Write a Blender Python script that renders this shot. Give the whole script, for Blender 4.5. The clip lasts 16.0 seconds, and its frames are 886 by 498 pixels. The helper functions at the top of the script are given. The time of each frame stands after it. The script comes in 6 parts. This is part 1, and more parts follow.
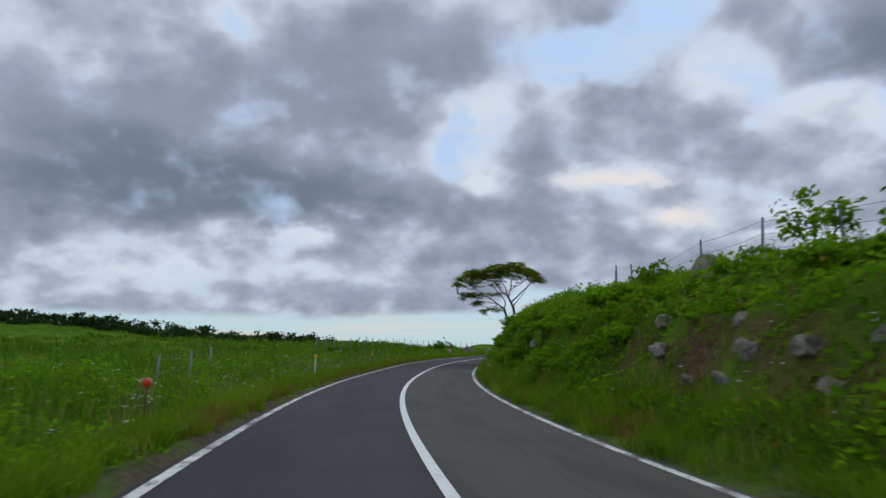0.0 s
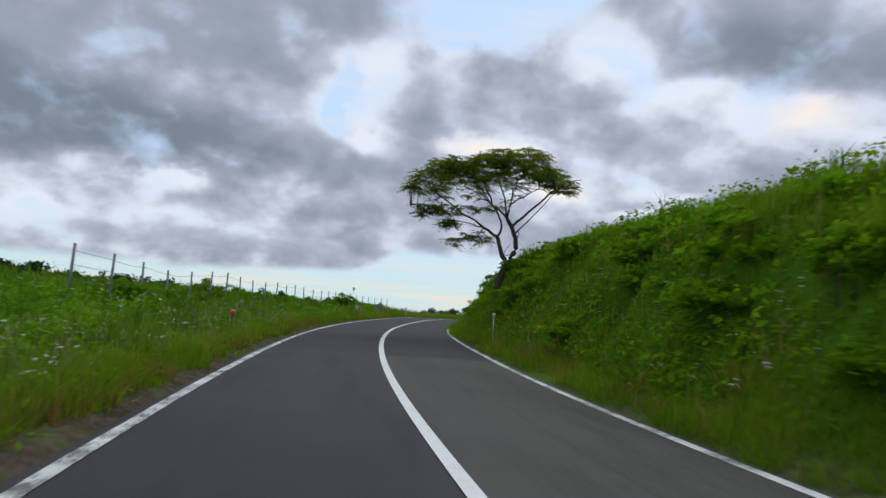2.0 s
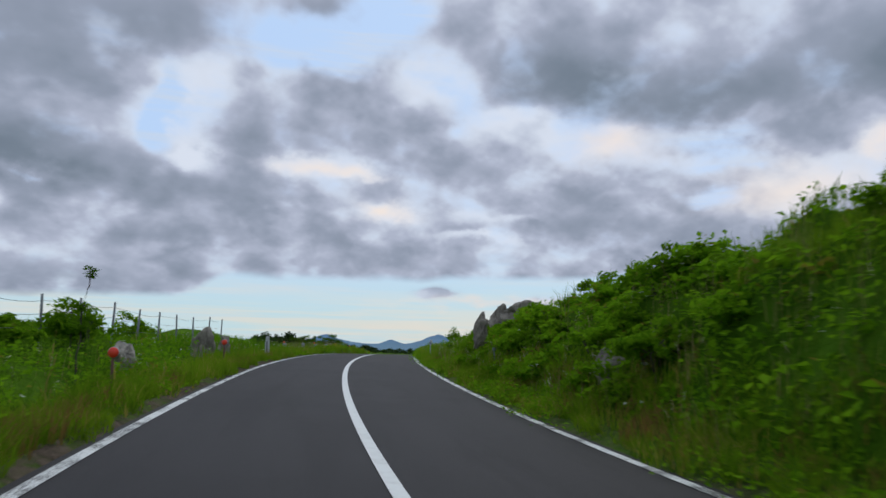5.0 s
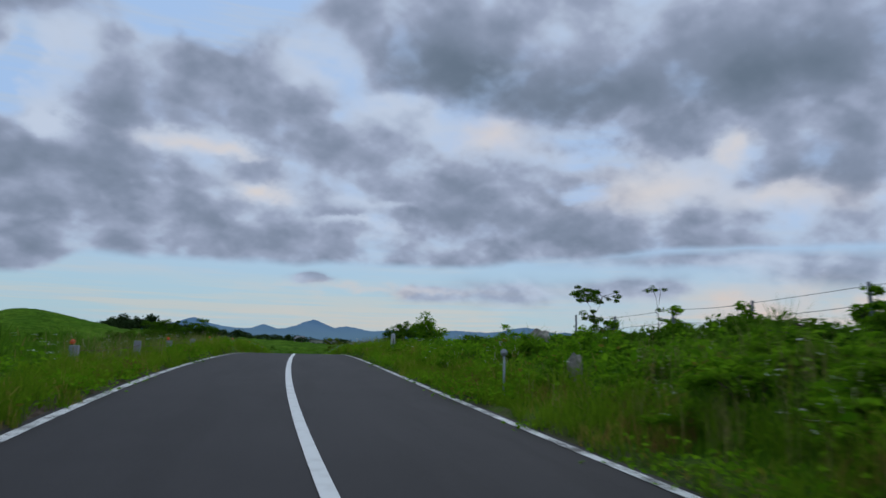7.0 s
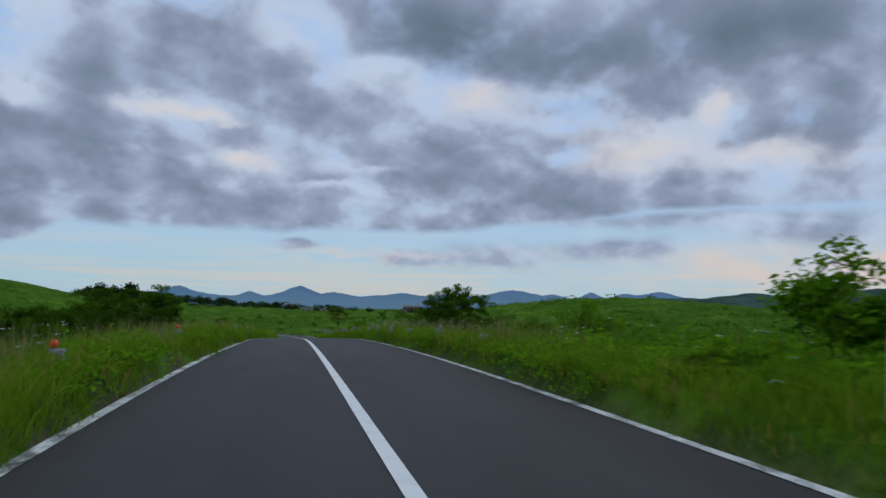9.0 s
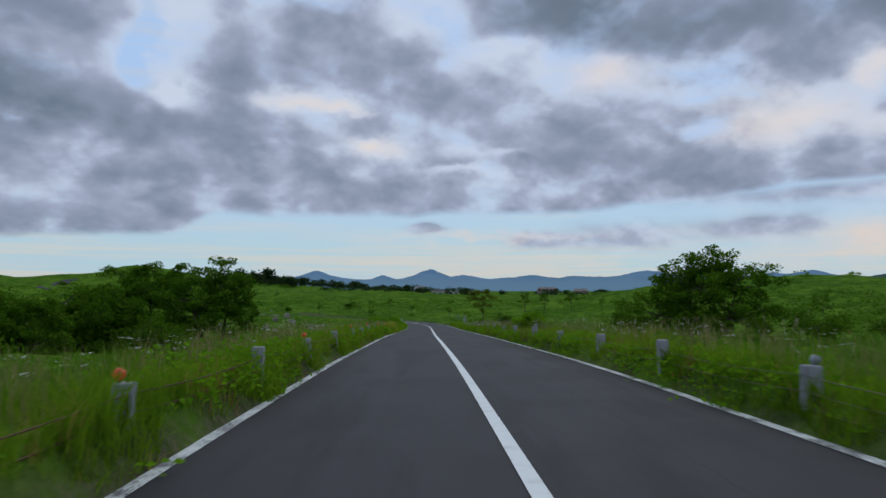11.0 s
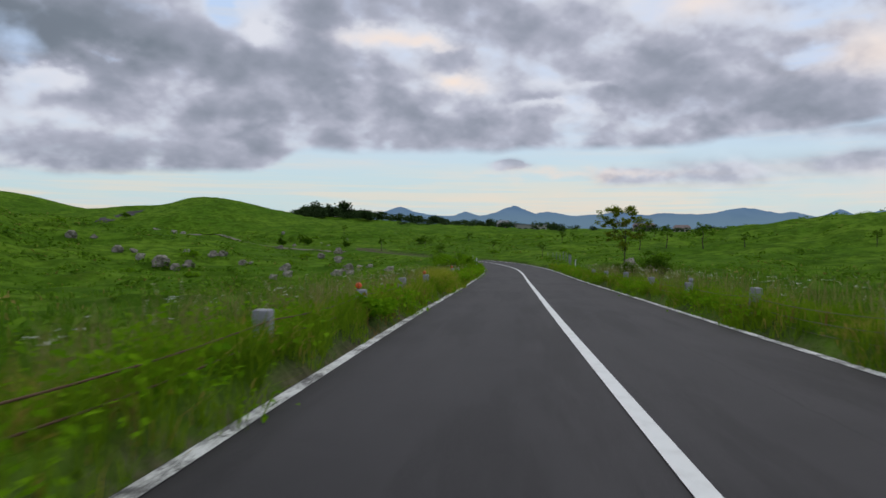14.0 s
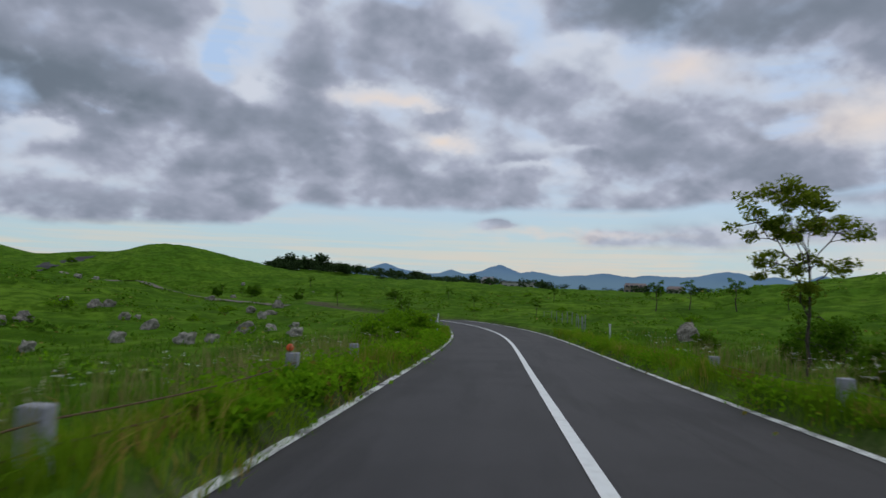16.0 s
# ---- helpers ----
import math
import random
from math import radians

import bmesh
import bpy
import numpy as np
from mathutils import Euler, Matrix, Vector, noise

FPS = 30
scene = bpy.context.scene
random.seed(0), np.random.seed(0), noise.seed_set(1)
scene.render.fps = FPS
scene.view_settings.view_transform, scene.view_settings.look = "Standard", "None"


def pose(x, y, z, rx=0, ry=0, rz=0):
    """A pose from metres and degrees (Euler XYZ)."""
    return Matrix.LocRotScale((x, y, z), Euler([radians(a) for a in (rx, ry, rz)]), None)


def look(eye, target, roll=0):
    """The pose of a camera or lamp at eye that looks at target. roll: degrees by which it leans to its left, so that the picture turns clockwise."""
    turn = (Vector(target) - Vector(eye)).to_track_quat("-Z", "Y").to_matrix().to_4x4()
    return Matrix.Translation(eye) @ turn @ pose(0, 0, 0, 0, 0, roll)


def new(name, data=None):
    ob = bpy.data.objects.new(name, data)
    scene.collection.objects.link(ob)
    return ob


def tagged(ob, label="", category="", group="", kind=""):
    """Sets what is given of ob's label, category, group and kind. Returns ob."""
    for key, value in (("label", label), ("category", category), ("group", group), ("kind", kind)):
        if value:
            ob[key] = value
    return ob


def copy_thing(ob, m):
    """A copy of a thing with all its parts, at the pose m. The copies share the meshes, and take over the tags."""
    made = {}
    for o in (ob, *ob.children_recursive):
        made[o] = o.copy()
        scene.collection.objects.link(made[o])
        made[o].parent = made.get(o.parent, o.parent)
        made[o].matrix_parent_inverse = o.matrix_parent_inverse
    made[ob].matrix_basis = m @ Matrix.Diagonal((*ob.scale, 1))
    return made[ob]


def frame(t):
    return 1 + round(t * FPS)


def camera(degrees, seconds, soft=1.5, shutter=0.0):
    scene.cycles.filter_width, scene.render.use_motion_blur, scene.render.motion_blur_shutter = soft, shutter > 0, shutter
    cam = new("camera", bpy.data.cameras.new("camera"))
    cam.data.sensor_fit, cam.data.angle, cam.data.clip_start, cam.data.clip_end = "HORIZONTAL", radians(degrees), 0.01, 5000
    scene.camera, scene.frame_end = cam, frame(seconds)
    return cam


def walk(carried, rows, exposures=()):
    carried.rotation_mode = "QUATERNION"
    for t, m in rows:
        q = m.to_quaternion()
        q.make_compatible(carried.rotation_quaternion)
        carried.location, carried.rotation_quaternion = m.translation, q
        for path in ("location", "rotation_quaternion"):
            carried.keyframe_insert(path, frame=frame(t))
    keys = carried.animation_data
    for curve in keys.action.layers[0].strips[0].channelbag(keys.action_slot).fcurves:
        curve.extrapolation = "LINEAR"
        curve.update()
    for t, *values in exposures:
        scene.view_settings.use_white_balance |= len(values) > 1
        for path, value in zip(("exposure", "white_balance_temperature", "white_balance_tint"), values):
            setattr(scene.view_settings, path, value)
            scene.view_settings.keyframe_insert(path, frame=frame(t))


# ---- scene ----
cam = camera(64.69, 16.0, soft=1.5, shutter=0.2)
# seconds, x, y, z, rx, ry, rz
PATH = [
    (0.0, -1.00, 5.12, 1.320, 99.36, -0.27, -9.82),
    (0.5, -0.80, 12.01, 1.378, 98.92, -0.53, -11.99),
    (1.0, -0.37, 18.86, 1.451, 97.96, -1.63, -14.56),
    (1.5, 0.24, 25.68, 1.585, 97.13, -3.24, -17.57),
    (2.0, 1.09, 32.41, 1.756, 96.45, -3.30, -20.22),
    (2.5, 2.22, 39.14, 1.938, 96.96, -2.95, -22.92),
    (3.0, 3.57, 45.64, 2.114, 97.76, -2.71, -25.92),
    (3.5, 5.15, 51.93, 2.333, 98.32, -2.36, -28.36),
    (4.0, 6.93, 58.00, 2.550, 98.63, -1.91, -30.24),
    (4.5, 8.88, 63.88, 2.746, 98.72, -1.40, -31.90),
    (5.0, 10.98, 69.59, 2.926, 98.59, -0.87, -33.70),
    (5.5, 13.20, 75.15, 3.103, 98.24, -0.36, -36.00),
    (6.0, 15.58, 80.58, 3.280, 97.68, 0.13, -38.80),
    (6.5, 18.08, 85.94, 3.455, 97.62, -0.96, -41.72),
    (7.0, 20.69, 91.16, 3.646, 97.71, -1.60, -43.82),
    (7.5, 23.51, 96.54, 3.828, 96.95, -0.98, -45.44),
    (8.0, 26.42, 101.83, 3.967, 95.98, -0.39, -46.21),
    (8.5, 29.36, 106.86, 4.064, 95.26, -0.27, -46.04),
    (9.0, 32.30, 111.69, 4.126, 94.79, -0.61, -44.93),
    (9.5, 35.22, 116.35, 4.157, 94.47, -1.06, -43.04),
    (10.0, 38.11, 120.86, 4.158, 94.16, -1.29, -40.57),
    (10.5, 40.97, 125.26, 4.130, 93.77, -0.94, -37.69),
    (11.0, 43.81, 129.57, 4.072, 93.29, -0.01, -34.40),
    (11.5, 46.60, 133.91, 3.941, 93.04, -0.86, -32.95),
    (12.0, 49.32, 138.13, 3.821, 91.82, -0.60, -31.58),
    (12.5, 52.16, 142.54, 3.668, 90.16, 0.94, -28.46),
    (13.0, 54.83, 146.89, 3.472, 89.13, 0.71, -26.09),
    (13.5, 57.41, 151.05, 3.281, 88.59, 0.82, -26.22),
    (14.0, 60.22, 155.55, 2.993, 88.10, -0.38, -27.60),
    (14.5, 63.23, 160.22, 2.790, 88.47, -1.14, -28.95),
    (15.0, 66.36, 164.94, 2.490, 89.60, -1.21, -29.25),
    (15.5, 69.59, 169.79, 2.262, 91.34, -1.73, -29.10),
    (16.0, 72.85, 174.77, 2.011, 92.85, -1.69, -28.80),
]
EXPOSURES = [(0.0, 0.03, 6450, 7), (1.5, 0.2, 6550, 7), (3.0, 0.32, 6800, 8), (5.5, -0.02, 6250, 7), (7.0, -0.26, 5900, 6), (8.0, -0.28, 5850, 6), (11.0, -0.14, 6050, 7), (13.5, 0.1, 6750, 10), (14.5, 0.05, 6800, 10), (16.0, -0.12, 6500, 8)]
walk(cam, [(t, pose(*p)) for t, *p in PATH], EXPOSURES)

# ---------------------------------------------------------------- sky and light
SUN_AZ, SUN_EL = 55.0, 55.0        # degrees clockwise from +y, and up
world = bpy.data.worlds.new("sky")
scene.world = world
world.use_nodes = True


class Nodes:
    """Short hand for building a node tree."""

    def __init__(self, tree):
        self.tree = tree
        tree.nodes.clear()

    def add(self, kind, inputs=None, **settings):
        n = self.tree.nodes.new(kind)
        for k, v in settings.items():
            setattr(n, k, v)
        for k, v in (inputs or {}).items():
            if isinstance(v, bpy.types.NodeSocket):
                self.tree.links.new(v, n.inputs[k])
            else:
                n.inputs[k].default_value = v
        return n

    def math(self, op, a, b=0.0, c=0.0, clamp=False):
        n = self.add("ShaderNodeMath", {0: a, 1: b, 2: c}, operation=op)
        n.use_clamp = clamp
        return n.outputs[0]

    def vec(self, op, a, b=(0, 0, 0)):
        n = self.add("ShaderNodeVectorMath", {0: a, 1: b}, operation=op)
        return n.outputs["Value"] if op in ("DISTANCE", "DOT_PRODUCT", "LENGTH") else n.outputs[0]

    def remap(self, v, a, b, c=0.0, d=1.0, smooth=True):
        return self.add("ShaderNodeMapRange", {0: v, 1: a, 2: b, 3: c, 4: d}, interpolation_type="SMOOTHSTEP" if smooth else "LINEAR").outputs[0]

    def mix(self, f, a, b, blend="MIX"):
        n = self.add("ShaderNodeMix", data_type="RGBA", blend_type=blend)
        for k, v in ((0, f), (6, a), (7, b)):
            if isinstance(v, bpy.types.NodeSocket):
                self.tree.links.new(v, n.inputs[k])
            else:
                n.inputs[k].default_value = v if k == 0 else (*v, 1)[:4]
        return n.outputs[2]

    def noise(self, vector, scale, detail=4.0, rough=0.55, distort=0.0):
        return self.add("ShaderNodeTexNoise", {"Vector": vector, "Scale": scale, "Detail": detail, "Roughness": rough, "Distortion": distort}).outputs["Fac"]


def sky_dir(az, el):
    a, e = radians(az), radians(el)
    return (math.sin(a) * math.cos(e), math.cos(a) * math.cos(e), math.sin(e))


SKY_STRENGTH = 0.98
# cloud masses: azimuth, elevation, half width, half height (degrees), amount
SKY_DARK = [(-14.3, 14.4, 13.1, 3.98, 0.86), (-0.8, 14.2, 10.5, 2.48, 0.56), (-1.1, 22.2, 11.6, 4.74, 0.42), (-18.5, 18.8, 7.5, 2.77, 0.35), (11.5, 25.2, 6.9, 3, 0.39), (23.1, 26.9, 3.8, 1.43, 0.32), (41.6, 22.1, 7.3, 2.72, 0.37), (37.5, 20.2, 3.3, 1.63, 0.18), (51.2, 20.3, 8.9, 2.84, 0.53), (42, 23.5, 8.2, 2.99, 0.33), (64.7, 21.8, 10.5, 3.26, 0.42), (72.7, 21.2, 7.4, 3.46, 0.32), (72.8, 14, 4.7, 2, 0.41), (74.1, 11.9, 2.8, 1.19, 0.18), (-6.6, 4.7, 12.6, 1.06, 0.24), (-18.5, 5.7, 4.7, 1.22, 0.09)]
SKY_GREY = [(22, 18.2, 7.9, 2.49, 0.12), (33.3, 15.5, 7.3, 1.78, 0.15), (19.2, 13, 3.1, 1.87, 0.13), (13.4, 10.1, 6, 1.99, 0.17), (36.7, 11.9, 6.9, 1.37, 0.17), (46.6, 10.6, 7, 1.61, 0.31), (58.1, 8.8, 10.9, 1.34, 0.29), (35.1, 7, 11.7, 1.01, 0.31), (20.1, 6.9, 7.8, 1.27, 0.17), (72.9, 8, 4.3, 1.62, 0.17), (48.9, 14.7, 6.1, 1.82, 0.13), (62.5, 16.8, 5.1, 1.28, 0.13), (17.1, 13.5, 6.1, 2.74, 0.14), (28.6, 17.7, 5.6, 1.93, 0.15), (18.6, 17.5, 4.7, 2.02, 0.13), (-7.5, 11.4, 10.1, 1.28, 0.19), (3.7, 5.3, 11.1, 1, 0.17), (7.2, 5.3, 10.4, 1.07, 0.19), (5.8, 8.9, 11.1, 1.66, 0.09)]
SKY_LIGHT = [(-7.3, 25.8, 2, 1.63, -0.5), (-21.5, 14.7, 2.5, 1.37, -0.25), (-22.3, 22.8, 3.9, 2.23, -0.25), (-16.1, 7.1, 5.7, 0.58, -0.3), (-1.1, 9.9, 1.8, 1, -0.38), (-7.5, 10, 1.7, 0.88, -0.38), (-10.1, 7, 2.1, 0.65, -0.3), (3, 11.9, 2.1, 0.46, -0.45), (11.9, 19, 1.9, 3.14, -0.5), (9, 20.4, 2.4, 1.11, -0.3), (13.8, 14.2, 1.9, 1.15, -0.38), (14.9, 21.7, 2.4, 1.76, -0.4), (20.6, 23.6, 4.7, 2.14, -0.5), (35.1, 21.5, 2.4, 1.6, -0.5), (38.8, 18.7, 3, 0.71, -0.45), (21.8, 14.7, 2.7, 0.67, -0.42), (25.8, 14.2, 1.8, 0.44, -0.6), (28.3, 11.1, 2.2, 0.75, -0.85), (-2, 10, 2.1, 0.86, -0.4)]
SKY_BRIGHT = [(23.6, 14.4, 2.9, 0.77, -0.52), (14.9, 14.2, 1.6, 0.8, -0.4), (36.8, 20.2, 2.8, 2.4, -0.45), (41.2, 17.5, 3.3, 1.35, -0.42), (31.6, 21.5, 3.7, 2.13, -0.42), (47, 17, 1.9, 1.35, -0.42), (54.5, 14.7, 5, 0.9, -0.47), (60.3, 12.5, 5.6, 1.98, -0.56), (66.6, 15.2, 1.6, 1.05, -0.55), (71.2, 11.3, 4.1, 1.15, -0.5), (36.8, 9.4, 2.8, 0.46, -0.32), (11.9, 18, 2.4, 3.41, -0.3), (39.6, 11.1, 2.8, 0.37, -0.3), (1.9, 11.5, 1.5, 1.01, -0.42), (13.1, 14.4, 2.2, 0.64, -0.4), (-1.9, 7, 2.1, 0.47, -0.25), (35.3, 11.1, 2.8, 0.63, -0.36), (36.2, 9.5, 3.7, 0.36, -0.3)]
SKY_OPEN = [(24.1, 23.9, 6, 2.2, 0.95), (28.6, 26.5, 2.7, 1.6, 0.9), (11.9, 18.6, 1.3, 2.93, 0.6), (55.4, 12.2, 2.7, 0.81, 1), (56.3, 14.4, 4.1, 0.71, 0.65), (3, 11.8, 1.4, 0.37, 0.6), (10.8, 17.8, 1.1, 3.28, 0.75), (1.8, 11.7, 0.9, 0.8, 0.5), (-7.3, 25.6, 1.4, 1.02, 0.45), (35.4, 20.1, 1.9, 2.62, 0.5), (55.9, 15.9, 3, 1.18, 0.6), (20.6, 23.6, 3.8, 1.71, 0.65)]
SKY_LOW = [(59.2, 4.7, 3.6, 0.8, 1.7), (43.1, 3.9, 2.1, 0.55, 1.4), (49.5, 4.2, 3.7, 0.92, 1.6), (32.7, 4.9, 1.3, 0.36, 1.3), (63.6, 6.9, 8.2, 0.61, 1.1), (32.3, 4.9, 1.1, 0.36, 1.2), (32.6, 5, 1.3, 0.32, 1.2), (42.6, 4.1, 1.7, 0.4, 1.2), (74, 6, 6, 1.2, 1.2)]
SKY_WARM = [(28.3, 11.1, 1.9, 0.61, 0.95), (25.8, 14.2, 1.8, 0.44, 0.65), (22.2, 14.7, 1.8, 0.54, 0.35), (22.7, 14.4, 2.5, 0.6, 0.5), (60.3, 12.3, 4.8, 1.54, 0.8), (66.6, 15.2, 1.4, 0.84, 0.7), (71.2, 11.5, 4.1, 1.02, 0.65), (47, 17, 1.9, 1.35, 0.5), (48.1, 16.8, 3.3, 1.68, 0.35), (37.9, 4, 3.2, 0.37, 0.7), (73, 2.6, 9, 1.6, 1.9), (38, 3.8, 10, 0.35, 0.5), (45, 1.6, 25, 0.7, 0.35)]


def build_sky():
    n = Nodes(world.node_tree)
    direction = n.add("ShaderNodeTexCoord").outputs["Generated"]
    nishita = n.add("ShaderNodeTexSky", sky_type="NISHITA", sun_disc=False, sun_elevation=radians(SUN_EL), sun_rotation=radians(SUN_AZ), air_density=1.0, dust_density=2.0)
    clear = n.mix(1.0, nishita.outputs[0], (0.10, 0.10, 0.10), "MULTIPLY")
    xyz = n.add("ShaderNodeSeparateXYZ", {0: direction})
    x, y, z = xyz.outputs[0], xyz.outputs[1], xyz.outputs[2]
    az = n.math("MULTIPLY", n.math("ARCTAN2", x, y), 180 / math.pi)
    el = n.math("MULTIPLY", n.math("ARCSINE", z), 180 / math.pi)
    # the cloud layer seen in perspective: narrower towards the horizon
    up = n.math("ADD", n.math("MAXIMUM", z, 0.0), 0.62)

    def layer(lift, offset):
        k = n.math("DIVIDE", 1.0, n.math("ADD", up, lift))
        v = n.add("ShaderNodeCombineXYZ", {0: n.math("MULTIPLY", x, k), 1: n.math("MULTIPLY", y, k), 2: n.math("MULTIPLY", k, 0.55)}).outputs[0]
        return n.vec("ADD", v, offset)

    flat = layer(0.0, (0, 0, 0))
    # ragged edges: the masses below are read through a warped azimuth and height
    swirl_vector = n.add("ShaderNodeTexNoise", {"Vector": flat, "Scale": 8.0, "Detail": 6.0, "Roughness": 0.52}).outputs["Color"]
    swirl = n.add("ShaderNodeSeparateXYZ", {0: swirl_vector})
    def billow(lift):
        q = n.vec("ADD", layer(lift, (5.0, 2.0, 4.0)), n.vec("MULTIPLY", n.vec("SUBTRACT", swirl_vector, (0.5, 0.5, 0.5)), (0.16, 0.16, 0.16)))
        return n.add("ShaderNodeTexVoronoi", {"Vector": q, "Scale": 6.6, "Detail": 2.5, "Roughness": 0.5, "Smoothness": 0.35}, feature="SMOOTH_F1", normalize=True).outputs["Distance"]

    heap, heap_up = billow(0.0), billow(0.05)
    u = n.math("MULTIPLY_ADD", n.math("SUBTRACT", swirl.outputs[0], 0.5), 8.0, az)
    v = n.math("MULTIPLY_ADD", n.math("SUBTRACT", swirl.outputs[1], 0.5), 4.4, el)
    v = n.math("MULTIPLY_ADD", n.math("SUBTRACT", heap, 0.42), 1.8, v)
    v_low = n.math("MULTIPLY_ADD", n.math("SUBTRACT", swirl.outputs[1], 0.5), 1.0, el)

    def blobs(rows, vv, flat_base=False):
        """Sum of soft masses; with flat_base they end abruptly below and fade upwards."""
        total = 0.0
        for a, e, wide, tall, amount in rows:
            p = n.math("MULTIPLY_ADD", u, 1 / wide, -a / wide)
            if flat_base:
                q = n.math("MAXIMUM", n.math("MULTIPLY_ADD", vv, 0.85 / tall, -0.85 * (e - 0.25 * tall) / tall), n.math("MULTIPLY_ADD", vv, -1.7 / tall, 1.7 * (e - 0.25 * tall) / tall))
            else:
                q = n.math("MULTIPLY_ADD", vv, 1 / tall, -e / tall)
            r = n.math("MULTIPLY_ADD", p, p, n.math("MULTIPLY", q, q))
            if flat_base:
                r = n.math("MULTIPLY", r, n.math("MULTIPLY_ADD", r, 0.5, 0.5))
            total = n.math("MULTIPLY_ADD", n.math("POWER", math.exp(-1), r), amount, total)
        return total

    puff = n.noise(flat, 4.0, 6.0, 0.5, 0.15)
    puff_up = n.noise(layer(0.085, (0, 0, 0)), 4.0, 6.0, 0.5, 0.15)
    lump = n.noise(layer(0.0, (3.1, 7.7, 1.3)), 12.0, 3.5, 0.45, 0.1)
    lump_up = n.noise(layer(0.045, (3.1, 7.7, 1.3)), 12.0, 3.5, 0.45, 0.1)

    fine = n.noise(layer(0.0, (1.7, 4.1, 2.2)), 28.0, 3.0, 0.5, 0.2)
    fine_up = n.noise(layer(0.018, (1.7, 4.1, 2.2)), 28.0, 3.0, 0.5, 0.2)
    relief = n.math("MULTIPLY", n.math("SUBTRACT", heap, heap_up), 0.75)
    relief = n.math("MULTIPLY_ADD", n.math("SUBTRACT", puff_up, puff), 0.7, relief)
    relief = n.math("MULTIPLY_ADD", n.math("SUBTRACT", lump_up, lump), 0.95, relief)
    relief = n.math("MULTIPLY_ADD", n.math("SUBTRACT", fine_up, fine), 0.10, relief)
    body = n.math("ADD", n.math("MULTIPLY_ADD", n.remap(puff, 0.38, 0.64), 0.22, -0.11), n.math("MULTIPLY_ADD", n.remap(lump, 0.36, 0.64), 0.34, -0.17))
    body = n.math("MULTIPLY_ADD", n.remap(heap, 0.15, 0.75), -0.16, n.math("ADD", body, 0.06))
    masses = n.math("ADD", blobs(SKY_DARK, v, True), blobs(SKY_GREY, v, True))
    v_up = n.math("ADD", v, 1.3)
    above = n.math("ADD", blobs(SKY_DARK, v_up, True), blobs(SKY_GREY, v_up, True))
    shade = n.math("MULTIPLY", n.math("SUBTRACT", above, masses), 0.45)
    # the heavy masses are smoother inside than the thin cloud between them
    calm = n.remap(masses, 0.05, 0.5, 1.05, 0.45)
    masses = n.math("MULTIPLY_ADD", n.math("ADD", blobs(SKY_LIGHT, v), blobs(SKY_BRIGHT, v)), 0.66, n.math("MULTIPLY", masses, 0.90))
    thick = n.math("MULTIPLY_ADD", n.math("ADD", relief, body), calm, n.math("ADD", n.math("ADD", 0.33, shade), masses))
    thick = n.math("SMOOTH_MIN", n.math("SMOOTH_MAX", thick, 0.14, 0.26), 1.05, 0.2)
    # firmer step from lit edges to grey bodies
    firm = n.math("ADD", n.remap(thick, 0.12, 0.74, 0.10, 0.78), n.math("MAXIMUM", n.math("SUBTRACT", thick, 0.74), 0.0))
    thick = n.math("MULTIPLY_ADD", firm, 0.3, n.math("MULTIPLY", thick, 0.7))
    ramp = n.add("ShaderNodeValToRGB", {0: n.math("MULTIPLY", thick, 0.8)})
    e = ramp.color_ramp.elements
    e[0].position, e[0].color = 0.0, (0.82, 0.85, 0.95, 1)
    e[1].position, e[1].color = 1.0, (0.130, 0.162, 0.212, 1)
    for pos, col in ((0.16, (0.60, 0.645, 0.76)), (0.34, (0.420, 0.452, 0.570)), (0.55, (0.285, 0.320, 0.412)), (0.80, (0.176, 0.214, 0.274))):
        e.new(pos).color = (*col, 1)
    cloud = ramp.outputs[0]
    # openings, and the clear strip under the cloud layer
    gap = n.math("SUBTRACT", blobs(SKY_OPEN, v), n.math("MULTIPLY", n.math("ADD", body, relief), 1.5))
    mask = n.math("SUBTRACT", 1.0, n.remap(gap, -0.05, 0.82))
    base = 3.6
    for a0, a1, rise in ((0, 10, 0.6), (12.5, 17, 1.8), (42, 52, 0.8), (54, 62, 0.9)):
        base = n.math("ADD", base, n.remap(az, a0, a1, 0.0, rise))
    edge = n.math("SUBTRACT", v_low, n.math("MULTIPLY_ADD", n.math("SUBTRACT", puff, 0.5), 0.9, base))
    mask = n.math("MULTIPLY", mask, n.remap(edge, -0.25, 0.55))
    puffs = n.math("MULTIPLY", blobs(SKY_LOW, v_low), n.remap(n.math("ADD", puff, n.math("MULTIPLY", lump, 0.5)), 0.32, 0.66))
    mask = n.math("MAXIMUM", mask, n.math("MINIMUM", puffs, 0.92))
    glow = n.math("MULTIPLY", blobs(SKY_WARM, v), n.math("SUBTRACT", 0.85, thick), clamp=True)
    cloud = n.mix(glow, cloud, (0.95, 0.78, 0.66))
    pale = n.mix(n.remap(z, 0.02, 0.2), (0.52, 0.70, 0.77), (0.50, 0.66, 0.94))
    veil = n.math("MULTIPLY", n.remap(n.noise(n.vec("MULTIPLY", direction, (1, 1, 12)), 4.0, 4, 0.6), 0.45, 0.7), 0.5)
    pale = n.mix(veil, pale, (0.66, 0.68, 0.72))
    streak = n.noise(n.vec("MULTIPLY", direction, (1, 1, 26)), 3.0, 4, 0.6)
    pale = n.mix(n.math("MULTIPLY", n.remap(streak, 0.42, 0.62), n.remap(z, 0.11, 0.02, 0.0, 0.85)), pale, (0.74, 0.70, 0.63))
    clear = n.mix(0.88, clear, pale)
